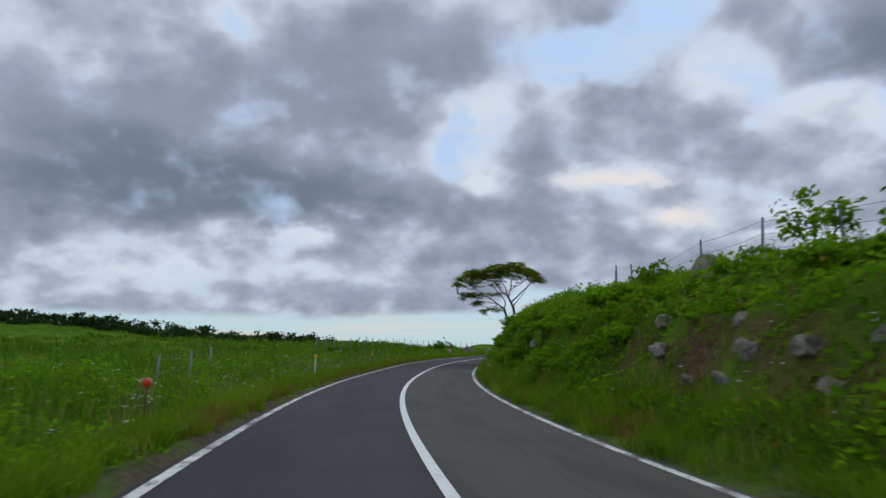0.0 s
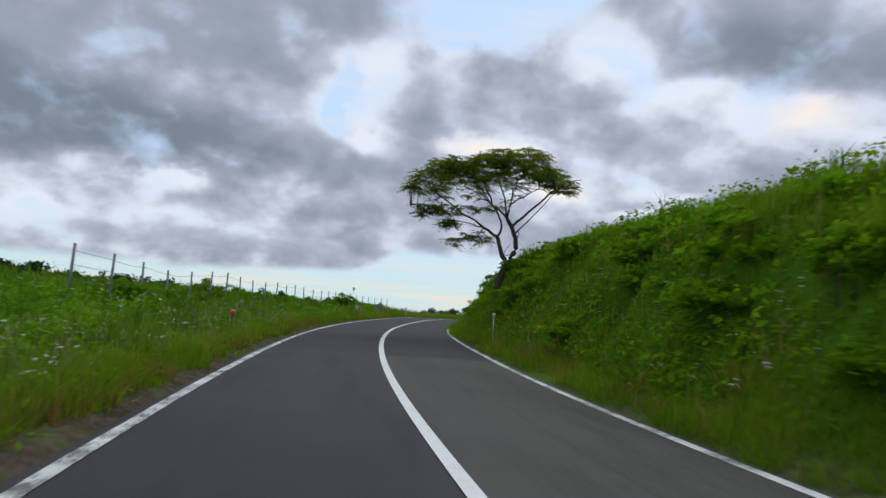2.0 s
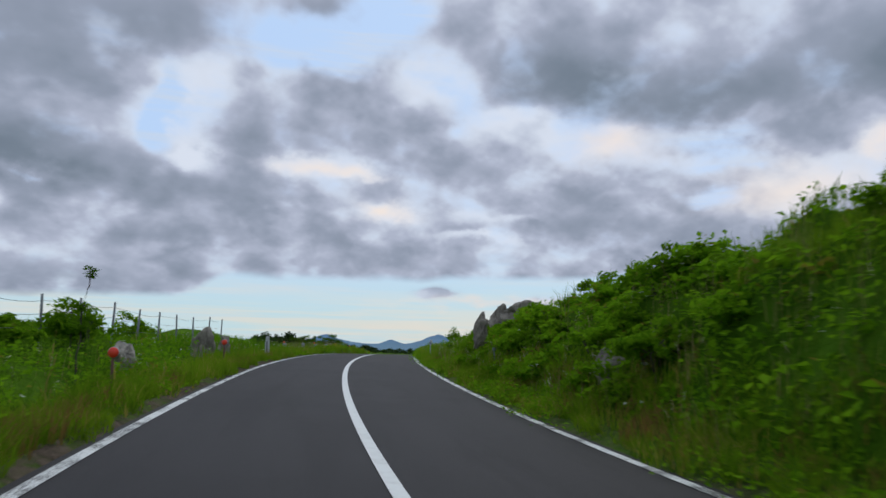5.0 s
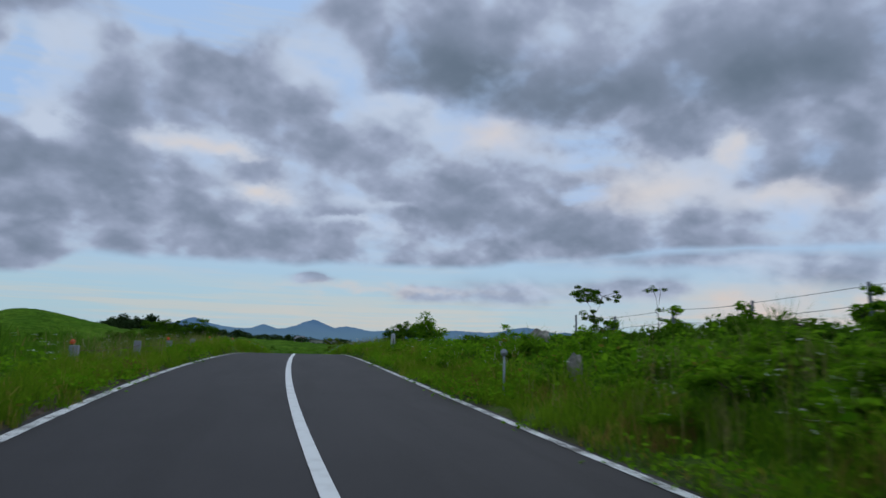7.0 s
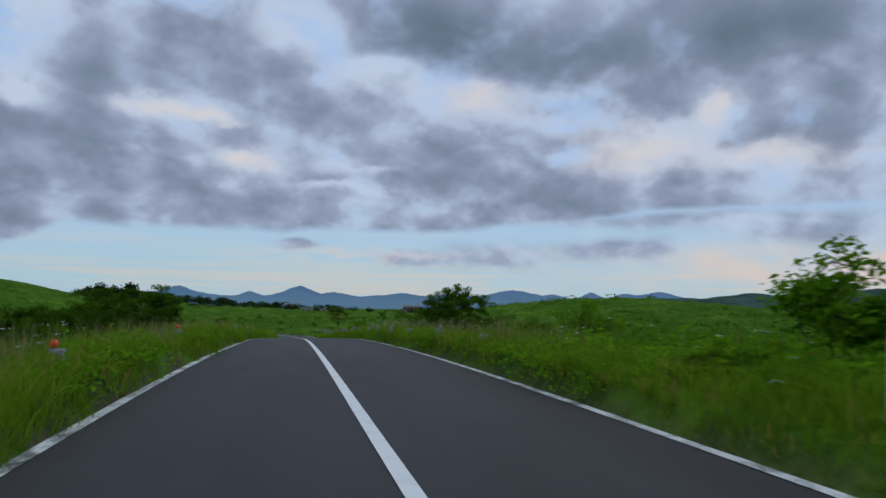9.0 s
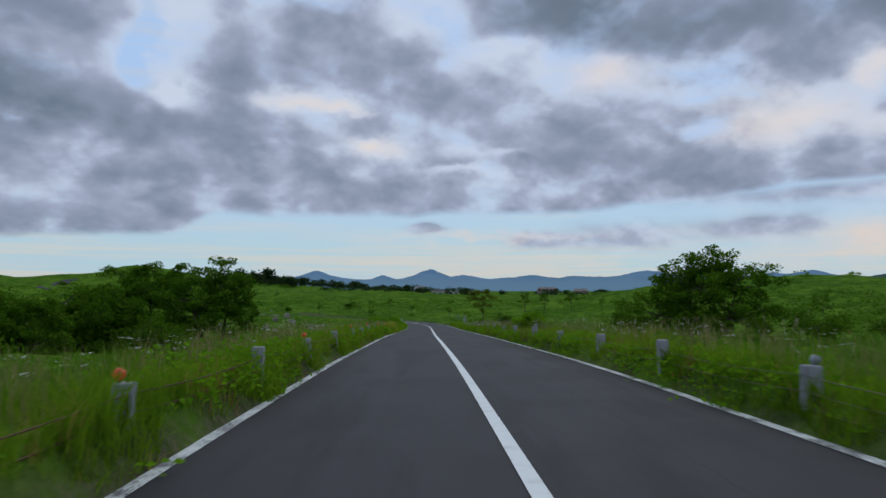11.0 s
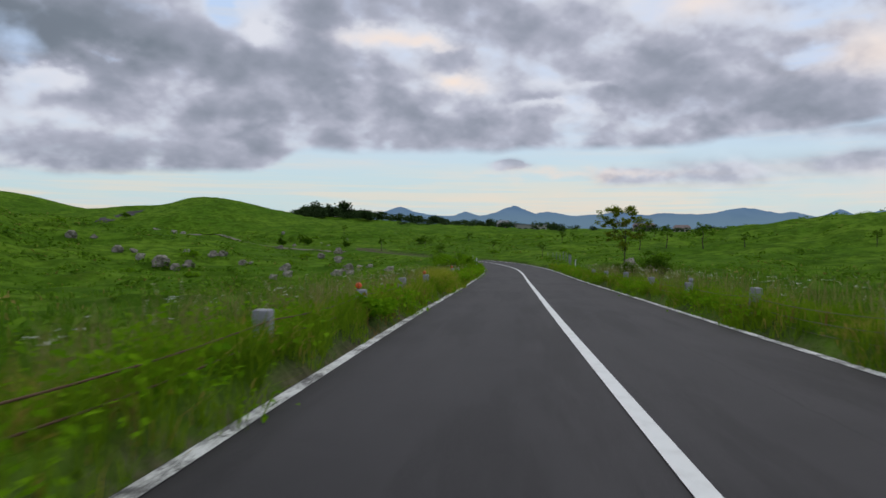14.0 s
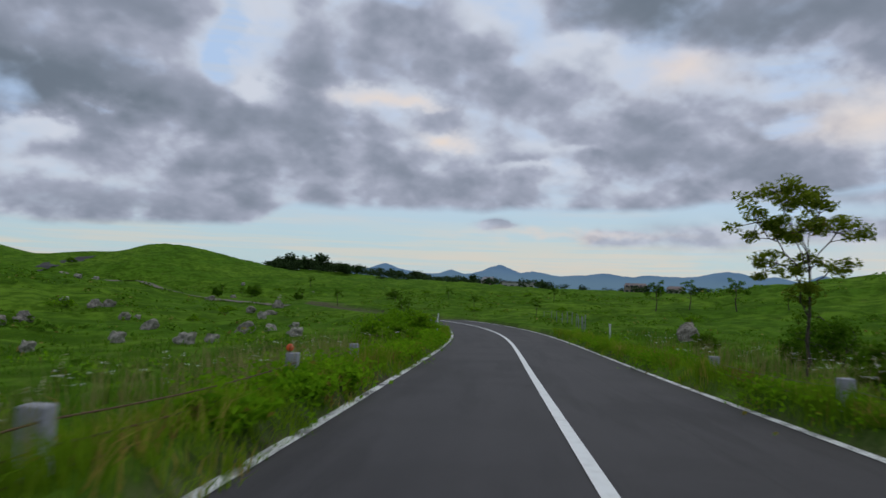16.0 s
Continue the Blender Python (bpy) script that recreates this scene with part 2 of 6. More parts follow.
    clear = n.mix(n.math("MULTIPLY", glow, 0.7), clear, (0.95, 0.70, 0.56))
    colour = n.mix(mask, clear, cloud)
    colour = n.mix(n.remap(z, -0.02, 0.0), (0.05, 0.07, 0.05), colour)
    bg = n.add("ShaderNodeBackground", {"Color": colour, "Strength": SKY_STRENGTH})
    n.add("ShaderNodeOutputWorld", {"Surface": bg.outputs[0]})


build_sky()

sun = new("sun", bpy.data.lights.new("sun", "SUN"))
sun.data.energy, sun.data.angle, sun.data.color = 0.80, radians(40), (1.0, 0.96, 0.90)
sun.matrix_world = look(Vector(sky_dir(SUN_AZ, SUN_EL)) * 100, (0, 0, 0))

# ---------------------------------------------------------------- the road's line
CURVE = [-0.09, -0.183, -0.285, -0.402, -0.552, -0.591, -0.466, -0.562, -0.471, -0.487, -0.559, -0.454, -0.543, -0.313, -0.151, -0.04, -0.002, 0.014, -0.001, 0.03, -0.087, -0.03, 0.027, -0.032, 0.15, 0.528, 0.961, 1.361]      # hundredths of a radian for each metre, every 10 m from -20 m
SLOPE = [-0.0296, 0.0014, 0.0404, 0.0976, 0.1905, 0.2319, 0.2522, 0.3613, 0.2999, 0.2703, 0.3119, 0.3521, 0.272, 0.1679, 0.0766, -0.0432, -0.1831, -0.2626, -0.4074, -0.4132, -0.454, -0.4661, -0.4698, -0.4342, -0.3779, -0.3091, -0.2482, -0.2001]      # tenths of a metre for each metre
BANK = [0.013, 0.02, 0.012, 0.003, 0.025, 0.014, 0.003, -0.006, -0.002, -0.009, -0.009, 0.0]      # fall to the right, every 24 m
CURVE += [1.4, 1.0, 0.4, 0.0, 0.0]
SLOPE += [-0.2, -0.15, -0.05, 0.0, 0.0]
S_ALL = np.arange(-20, 300, 1.0)
_k = -20 + 10.0 * np.arange(len(CURVE))
_h = np.cumsum(np.interp(S_ALL, _k, CURVE) * 0.01)
_h -= _h[20]
_c = np.stack([np.cumsum(-np.sin(_h)), np.cumsum(np.cos(_h))], 1)
_c -= _c[20]
_z = np.cumsum(np.interp(S_ALL, _k, SLOPE) * 0.1)
_z -= _z[20]
AVG = radians(-22.0)
FAR_RIGHT = np.array([math.cos(AVG), math.sin(AVG)])
FAR_AHEAD = np.array([-math.sin(AVG), math.cos(AVG)])
LAT_KEEP = 25.0


def line_at(s):
    """x, y, z of the road's middle and its heading; straight on past both ends."""
    s = np.asarray(s, float)
    q = np.clip(s, S_ALL[0], S_ALL[-1])
    x, y, z, h = (np.interp(q, S_ALL, v) for v in (_c[:, 0], _c[:, 1], _z, _h))
    past = (s - q)
    return x + past * FAR_AHEAD[0], y + past * FAR_AHEAD[1], z, h


def plan(s, lat):
    """x, y of a place s metres along the road and lat metres to its right."""
    s, lat = np.broadcast_arrays(np.asarray(s, float), np.asarray(lat, float))
    x, y, _, h = line_at(s)
    near = np.clip(lat, -LAT_KEEP, LAT_KEEP)
    far = lat - near
    return x + np.cos(h) * near + FAR_RIGHT[0] * far, y + np.sin(h) * near + FAR_RIGHT[1] * far


def unplan(x, y):
    """s and lat of a far place."""
    out = []
    ss = np.concatenate([np.arange(-600, -20, 20.0), S_ALL, np.arange(300, 1500, 20.0)])
    for px, py in zip(np.atleast_1d(x), np.atleast_1d(y)):
        best = None
        for sgn in (-1, 1):
            cx, cy = plan(ss, np.full(len(ss), sgn * LAT_KEEP))
            g = cx * FAR_AHEAD[0] + cy * FAR_AHEAD[1]
            s = np.interp(px * FAR_AHEAD[0] + py * FAR_AHEAD[1], g, ss)
            ax, ay = plan(s, sgn * LAT_KEEP)
            lat = sgn * LAT_KEEP + (px - ax) * FAR_RIGHT[0] + (py - ay) * FAR_RIGHT[1]
            if lat * sgn >= LAT_KEEP:
                best = (float(s), float(lat))
        if best is None:
            cx, cy, _, h = line_at(ss)
            j = np.argmin((cx - px) ** 2 + (cy - py) ** 2)
            if ss[j] < 299:
                best = (float(ss[j]), float((px - cx[j]) * math.cos(h[j]) + (py - cy[j]) * math.sin(h[j])))
            else:
                ex, ey, _, eh = (float(q) for q in line_at(299.0))
                c, q = math.cos(eh), math.sin(eh)
                past = ((py - ey) * c - (px - ex) * q) / (FAR_AHEAD[1] * c - FAR_AHEAD[0] * q)
                best = (299.0 + past, (px - ex - past * FAR_AHEAD[0]) * c + (py - ey - past * FAR_AHEAD[1]) * q)
        out.append(best)
    return out


def smooth(v, a, b):
    t = np.clip((v - a) / (b - a), 0, 1)
    return t * t * (3 - 2 * t)


def waves(x, y, size, seed):
    """Smooth bumps between about -1 and 1."""
    r = np.random.RandomState(seed)
    v = 0
    for i in range(7):
        a, p = r.uniform(0, 2 * math.pi, 2)
        k = 2 * math.pi / (size * r.uniform(0.6, 1.7))
        v = v + np.sin((x * math.cos(a) + y * math.sin(a)) * k + p)
    return v / 3.2


# the cutting on the right: height of its shoulder along the road
CUT_S = [-20, 0, 12, 20, 30, 40, 50, 65, 75, 82, 90, 97, 105, 115, 125, 140, 300]
CUT_H = [2.6, 2.6, 2.6, 2.6, 2.85, 3.15, 3.35, 3.45, 3.25, 2.6, 1.85, 1.25, 0.75, 0.5, 0.3, 0.05, 0.0]
# hills of the country round about: x, y, height, half width across, half depth along the road
HILLS = [(111, 490, 12.8, 38, 55), (10, 560, 15.5, 60, 70), (215, 605, 6.5, 60, 60), (-130, 290, 18.5, 90, 110), (-10, 330, 6.0, 60, 70), (205, 225, 9.2, 48, 45), (120, 175, 3.0, 30, 35),
         (310, 330, 1.0, 60, 40), (150, 400, 1.5, 40, 30), (75, 395, -6.0, 55, 40), (350, 230, 5.0, 80, 60), (330, 457, -3.0, 110, 80), (86, 470, -3.5, 14, 55), (33, 280, 8.3, 42, 36)]


def country(x, y):
    z = 2.5 - 4.2 * smooth(y, 140, 240) + 5.0 * smooth(y, 350, 450) - 9.0 * smooth(np.hypot(x, y), 540, 900)
    for hx, hy, hh, a, b in HILLS:
        u = (x - hx) * FAR_RIGHT[0] + (y - hy) * FAR_RIGHT[1]
        v = (x - hx) * FAR_AHEAD[0] + (y - hy) * FAR_AHEAD[1]
        z = z + hh * np.exp(-(u / a) ** 2 - (v / b) ** 2)
    return z + 0.8 * waves(x, y, 70, 3) * smooth(np.hypot(x - 60, y - 150), 40, 120)


def land(s, lat):
    """Height of the ground."""
    s, lat = np.broadcast_arrays(np.asarray(s, float), np.asarray(lat, float))
    x, y = plan(s, lat)
    _, _, zr, _ = line_at(s)
    b = np.interp(s, np.arange(-20, 250, 24.0), BANK)
    cross = -np.clip(lat, -3.3, 3.3) * b
    a = np.abs(lat)
    # left
    lh = np.interp(s, [-20, 20, 40, 50, 70, 95, 108, 120, 135, 300], [0.5, 0.5, 0.6, 0.75, 0.75, 0.6, 0.4, 0.1, -0.3, -0.3])
    lf = np.interp(s, [-20, 60, 100, 125, 150, 300], [1.3, 1.6, 1.2, 0.2, -0.7, -0.9])
    left = lh * smooth(a, 3.6, 7.0) + (lf - lh) * smooth(a, 7.0, 22)
    # right
    ch = np.interp(s, CUT_S, CUT_H)
    u = np.interp(a, [3.3, 3.75, 4.3, 5.0, 6.2, 8.0, 11, 18], [0.0, 0.05, 0.28, 0.70, 1.0, 1.19, 1.28, 1.35])
    rf = np.interp(s, [-20, 130, 150, 200, 300], [0.0, 0.0, -0.2, 0.1, 0.3])
    right = ch * u + rf * smooth(a, 5, 16)
    near = zr + cross + np.where(lat < 0, left, right)
    # turf grown up beside the carriageway
    berm = np.interp(s, [-20, 112, 130, 155, 170, 300], [0.07, 0.07, 0.38, 0.36, 0.26, 0.26])
    near = near + berm * smooth(a, 2.95, 3.14) * (1 - 0.6 * smooth(a, 4.2, 7.0) * smooth(s, 100, 115))
    near = near + 0.10 * waves(x, y, 2.6, 11) * smooth(a, 3.5, 5.0) + 0.16 * waves(x, y, 7, 12) * smooth(a, 5.5, 9)
    near = near + 0.22 * waves(x, y, 1.3, 13) * smooth(ch, 0.6, 2.0) * smooth(a, 3.8, 5.0) * (lat > 0)
    near = near + 0.45 * np.exp(-((s - 62) / 1.4) ** 2 - ((lat - 4.9) / 0.9) ** 2)
    far_bumps = 0.30 * waves(x, y, 5.5, 14) + 0.35 * waves(x, y, 13, 15)
    k = smooth(a, 22, 80)
    k = np.maximum(k, smooth(s, 240, 330) * smooth(a, 5, 30))
    k = np.maximum(k, smooth(s, 266, 350))
    return near * (1 - k) + country(x, y) * k + far_bumps * smooth(np.maximum(a, (s - 250) * 0.3), 12, 40) * (1 - smooth(a, 110, 180)) - 0.06 * (1 - smooth(a, 2.9, 3.2))


def place(s, lat, dz=0.0):
    x, y = plan(s, lat)
    return Vector((float(x), float(y), float(land(s, lat)) + dz))


def spot(x, y):
    """A far place by its x and y, on the ground."""
    s, lat = unplan(x, y)[0]
    return Vector((x, y, float(land(s, lat))))


# ---------------------------------------------------------------- materials
def material(name):
    m = bpy.data.materials.new(name)
    m.use_nodes = True
    return m, Nodes(m.node_tree)


def surface(n, colour, rough=0.8, bump=None, bump_strength=0.4, bump_distance=0.02, metal=0.0, translucent=None, spec=0.5):
    p = n.add("ShaderNodeBsdfPrincipled", {"Roughness": rough, "Metallic": metal, "Specular IOR Level": spec})
    if isinstance(colour, bpy.types.NodeSocket):
        n.tree.links.new(colour, p.inputs["Base Color"])
    else:
        p.inputs["Base Color"].default_value = (*colour, 1)
    if bump is not None:
        b = n.add("ShaderNodeBump", {"Height": bump, "Strength": bump_strength, "Distance": bump_distance})
        n.tree.links.new(b.outputs[0], p.inputs["Normal"])
    shader = p.outputs[0]
    if translucent:
        t = n.add("ShaderNodeBsdfTranslucent")
        if isinstance(colour, bpy.types.NodeSocket):
            n.tree.links.new(colour, t.inputs[0])
        else:
            t.inputs[0].default_value = (*colour, 1)
        shader = n.add("ShaderNodeMixShader", {0: translucent, 1: shader, 2: t.outputs[0]}).outputs[0]
    n.add("ShaderNodeOutputMaterial", {"Surface": shader})


def place_vector(n):
    return n.add("ShaderNodeNewGeometry").outputs["Position"]


def make_asphalt(name, base, tint):
    m, n = material(name)
    v = place_vector(n)
    grain = n.noise(v, 90, 3, 0.7)
    coarse = n.noise(v, 0.35, 4, 0.6)
    # wheel tracks run along the road: uv x is metres across
    uv = n.add("ShaderNodeUVMap").outputs[0]
    across = n.add("ShaderNodeSeparateXYZ", {0: uv}).outputs[0]
    streak = n.noise(n.vec("MULTIPLY", uv, (1.6, 0.04, 1.0)), 1.0, 3, 0.5)
    c = n.mix(n.remap(grain, 0.3, 0.7), tuple(v * 0.75 for v in base), tuple(v * 1.3 for v in base))
    c = n.mix(n.math("MULTIPLY", n.remap(streak, 0.35, 0.7), 0.55), c, tint)
    c = n.mix(n.math("MULTIPLY", n.remap(coarse, 0.45, 0.65), 0.45), c, tuple(v * 0.6 for v in base))
    worn = n.noise(n.vec("MULTIPLY", uv, (0.8, 0.09, 1.0)), 1.3, 5, 0.65)
    c = n.mix(n.math("MULTIPLY", n.remap(worn, 0.48, 0.62), 0.6), c, tuple(v * 0.55 for v in base))
    along = n.add("ShaderNodeSeparateXYZ", {0: uv}).outputs[1]
    newer = n.math("MULTIPLY", n.remap(along, 50.0, 51.0), n.remap(n.math("MULTIPLY_ADD", coarse, 12.0, along), 150.0, 134.0))
    c = n.mix(n.math("MULTIPLY", newer, 0.45), c, tuple(v * 0.6 for v in base))
    seam = n.math("LESS_THAN", n.math("ABSOLUTE", n.math("SUBTRACT", n.math("ADD", across, n.math("MULTIPLY", n.noise(uv, 0.8, 4, 0.7), 0.25)), 1.55)), 0.012)
    c = n.mix(n.math("MULTIPLY", seam, 0.5), c, (0.02, 0.02, 0.02))
    surface(n, c, n.remap(grain, 0.2, 0.8, 0.62, 0.9), grain, 0.35, 0.006, spec=0.25)
    return m


def make_paint(name, wear, colour=(0.72, 0.75, 0.73)):
    m, n = material(name)
    v = place_vector(n)
    a = n.noise(v, 34, 5, 0.7)
    b = n.noise(v, 2.2, 4, 0.6)
    f = n.remap(n.math("ADD", n.math("MULTIPLY", a, 0.6), n.math("MULTIPLY", b, 0.5)), wear - 0.05, wear + 0.06)
    c = n.mix(f, colour, (0.07, 0.07, 0.07))
    dirt = n.noise(v, 5, 4, 0.6)
    c = n.mix(n.math("MULTIPLY", n.remap(dirt, 0.45, 0.8), 0.35), c, (0.3, 0.3, 0.27))
    surface(n, c, 0.65, a, 0.2, 0.004)
    return m


def make_leaf(name, dark, light, dry, dry_share=0.12, translucent=0.3, patch=0.5):
    """Leaves and blades: each island has its own tint, in patches across the land."""
    m, n = material(name)
    g = n.add("ShaderNodeNewGeometry")
    r = g.outputs["Random Per Island"]
    big = n.noise(g.outputs["Position"], patch, 3, 0.6)
    c = n.mix(n.math("ADD", n.math("MULTIPLY", r, 0.6), n.math("MULTIPLY", n.remap(big, 0.3, 0.7), 0.4)), dark, light)
    pick = n.math("FRACT", n.math("MULTIPLY", r, 37.3))
    share = n.math("MULTIPLY", n.remap(n.noise(g.outputs["Position"], 0.8, 3, 0.6), 0.45, 0.75), dry_share * 2)
    c = n.mix(n.math("MULTIPLY", n.math("LESS_THAN", pick, share), 0.85), c, dry)
    surface(n, c, 0.8, translucent=translucent, spec=0.015)
    return m


def make_ground():
    m, n = material("meadow")
    v = place_vector(n)
    a = n.noise(v, 0.05, 5, 0.6)
    b = n.noise(v, 0.6, 5, 0.65)
    c3 = n.noise(v, 6, 4, 0.7)
    c = n.mix(n.remap(a, 0.35, 0.65), (0.060, 0.148, 0.010), (0.114, 0.220, 0.018))
    c = n.mix(n.math("MULTIPLY", n.remap(b, 0.42, 0.62), 0.75), c, (0.024, 0.068, 0.003))
    c = n.mix(n.math("MULTIPLY", n.remap(c3, 0.4, 0.75), 0.45), c, (0.120, 0.192, 0.011))
    mid = n.noise(v, 0.17, 5, 0.7)
    c = n.mix(n.math("MULTIPLY", n.remap(mid, 0.46, 0.62), 0.7), c, (0.032, 0.082, 0.004))
    dry = n.noise(v, 0.25, 4, 0.7)
    c = n.mix(n.math("MULTIPLY", n.remap(dry, 0.6, 0.75), 0.35), c, (0.16, 0.15, 0.05))
    # bare earth beside the carriageway
    edge = n.add("ShaderNodeAttribute", attribute_name="shoulder").outputs["Fac"]
    soil = n.mix(n.remap(c3, 0.3, 0.7), (0.05, 0.04, 0.03), (0.13, 0.105, 0.08))
    bare = n.add("ShaderNodeAttribute", attribute_name="bare").outputs["Fac"]
    red = n.mix(n.remap(c3, 0.3, 0.7), (0.07, 0.04, 0.022), (0.17, 0.105, 0.06))
    c = n.mix(n.math("MULTIPLY", bare, n.remap(n.math("ADD", b, n.math("MULTIPLY", c3, 0.4)), 0.5, 0.75)), c, red)
    c = n.mix(n.math("MULTIPLY", edge, n.remap(n.math("ADD", b, n.math("MULTIPLY", c3, 0.5)), 0.45, 0.85)), c, soil)
    h = n.math("ADD", n.math("MULTIPLY", b, 1.0), n.math("MULTIPLY", c3, 0.35))
    surface(n, c, 1.0, h, 0.9, 0.35, spec=0.02)
    return m


ASPHALT = make_asphalt("asphalt", (0.0365, 0.0355, 0.0375), (0.048, 0.046, 0.048))
OLD_ASPHALT = make_asphalt("older asphalt", (0.062, 0.062, 0.054), (0.075, 0.075, 0.064))
LINE_PAINT = make_paint("white road paint", 0.82)
WORN_PAINT = make_paint("worn white road paint", 0.565)
MEADOW = make_ground()
GRASS = make_leaf("grass blades", (0.076, 0.172, 0.008), (0.232, 0.372, 0.018), (0.42, 0.31, 0.08), 0.22, 0.5)
LOW_GRASS = make_leaf("low meadow grass", (0.052, 0.138, 0.010), (0.156, 0.290, 0.022), (0.30, 0.24, 0.07), 0.12, 0.3)


def mesh_of(name, verts, faces, mats, uv=None):
    me = bpy.data.meshes.new(name)
    me.from_pydata(verts, [], faces)
    for m in mats:
        me.materials.append(m)
    if uv is not None:
        layer = me.uv_layers.new(name="UVMap")
        idx = np.empty(len(me.loops), np.int32)
        me.loops.foreach_get("vertex_index", idx)
        layer.data.foreach_set("uv", np.asarray(uv, np.float32)[idx].ravel())
    me.update()
    return me


def grid_faces(rows, cols):
    i = np.arange((rows - 1) * (cols - 1))
    a = (i // (cols - 1)) * cols + i % (cols - 1)
    return np.stack([a, a + 1, a + cols + 1, a + cols], 1).tolist()


def shade_smooth(me):
    me.polygons.foreach_set("use_smooth", np.ones(len(me.polygons), bool))


# ---------------------------------------------------------------- the ground
def build_ground():
    s = np.concatenate([-20 - np.geomspace(4000, 2, 34), np.arange(-20, 130, 0.7), np.arange(130, 250, 1.0), np.arange(250, 440, 2.5), np.arange(440, 640, 6.0), 640 + np.geomspace(8, 4200, 30)])
    half = np.concatenate([np.arange(2.9, 9.0, 0.3), np.arange(9, 26, 0.9), np.arange(26, 100, 2.2), np.arange(100, 250, 6.0), 250 + np.geomspace(10, 4400, 26)])
    lat = np.concatenate([-half[::-1], [-1.5, 0, 1.5], half])
    S, L = np.meshgrid(s, lat, indexing="ij")
    x, y = plan(S, L)
    z = land(S, L)
    verts = np.stack([x, y, z], -1).reshape(-1, 3)
    me = mesh_of("ground", verts, grid_faces(len(s), len(lat)), [MEADOW])
    a = np.abs(L)
    edge = (1 - smooth(a, 3.35 - 0.35 * smooth(S, 95, 120), 3.75 - 0.5 * smooth(S, 95, 120)) ) * np.where(L > 0, 0.6, 1.0) * (S > -60) * (S < 320)
    attr = me.attributes.new("shoulder", "FLOAT", "POINT")
    attr.data.foreach_set("value", edge.ravel().astype(np.float32))
    # earth laid open in the face of the cutting
    bare = np.exp(-((S - 15.5) / 2.6) ** 2 - ((L - 4.6) / 0.55) ** 2) + 0.8 * np.exp(-((S - 19.5) / 1.5) ** 2 - ((L - 4.9) / 0.5) ** 2) + 0.9 * np.exp(-((S - 10.5) / 2) ** 2 - ((L - 4.7) / 0.5) ** 2)
    attr = me.attributes.new("bare", "FLOAT", "POINT")
    attr.data.foreach_set("value", np.clip(bare * 1.1, 0, 1).ravel().astype(np.float32))
    shade_smooth(me)
    return tagged(new("ground", me), "rolling green grassland with bumpy turf and bare verge", "ground", kind="structure")


ground = build_ground()


def ribbon(name, mats, lat0, lat1, s0, s1, lift, step=0.5, cuts=2, parent=None, wobble=0.0, seed=1):
    """A strip of the road between two distances across."""
    s = np.arange(s0, s1 + 0.01, step)
    lat = np.linspace(lat0, lat1, cuts)
    S, L = np.meshgrid(s, lat, indexing="ij")
    if wobble:
        r = np.random.RandomState(seed)
        k = np.convolve(r.uniform(-1, 1, len(s) + 4), np.ones(5) / 5, "valid")
        j = r.uniform(-1, 1, len(s)) * 0.35
        if abs(lat0) > abs(lat1):
            L[:, 0] += (k + j) * wobble
        else:
            L[:, -1] += (k + j) * wobble
    x, y = plan(S, L)
    _, _, zr, _ = line_at(S)
    b = np.interp(S, np.arange(-20, 250, 24.0), BANK)
    z = zr - L * b + lift
    me = mesh_of(name, np.stack([x, y, z], -1).reshape(-1, 3), grid_faces(len(s), cuts), mats, np.stack([L, S], -1).reshape(-1, 2))
    shade_smooth(me)
    ob = new(name, me)
    if parent is not None:
        ob.parent = parent
    return ob


road = tagged(ribbon("road", [ASPHALT], -3.04, 3.14, -20, 262, 0.0, cuts=15, wobble=0.05), "worn dark grey asphalt two-lane country road", "road", kind="structure")
lane_patch = ribbon("older_lane_surface", [OLD_ASPHALT], 0.0, 3.12, -20, 50.4, 0.004, cuts=8, parent=road, wobble=0.04)
tagged(lane_patch, "older olive-grey asphalt in one lane")
centre_line = tagged(ribbon("centre_line", [LINE_PAINT], -0.072, 0.072, -20, 262, 0.010, parent=road), "thick solid white centre line")
edge_line = tagged(ribbon("edge_line", [WORN_PAINT], -2.94, -2.80, -20, 262, 0.008, parent=road, wobble=0.012, seed=4), "worn white edge line")
tagged(ribbon("edge_line", [WORN_PAINT], 2.80, 2.94, -20, 262, 0.009, parent=road, wobble=0.012, seed=5), "worn white edge line")


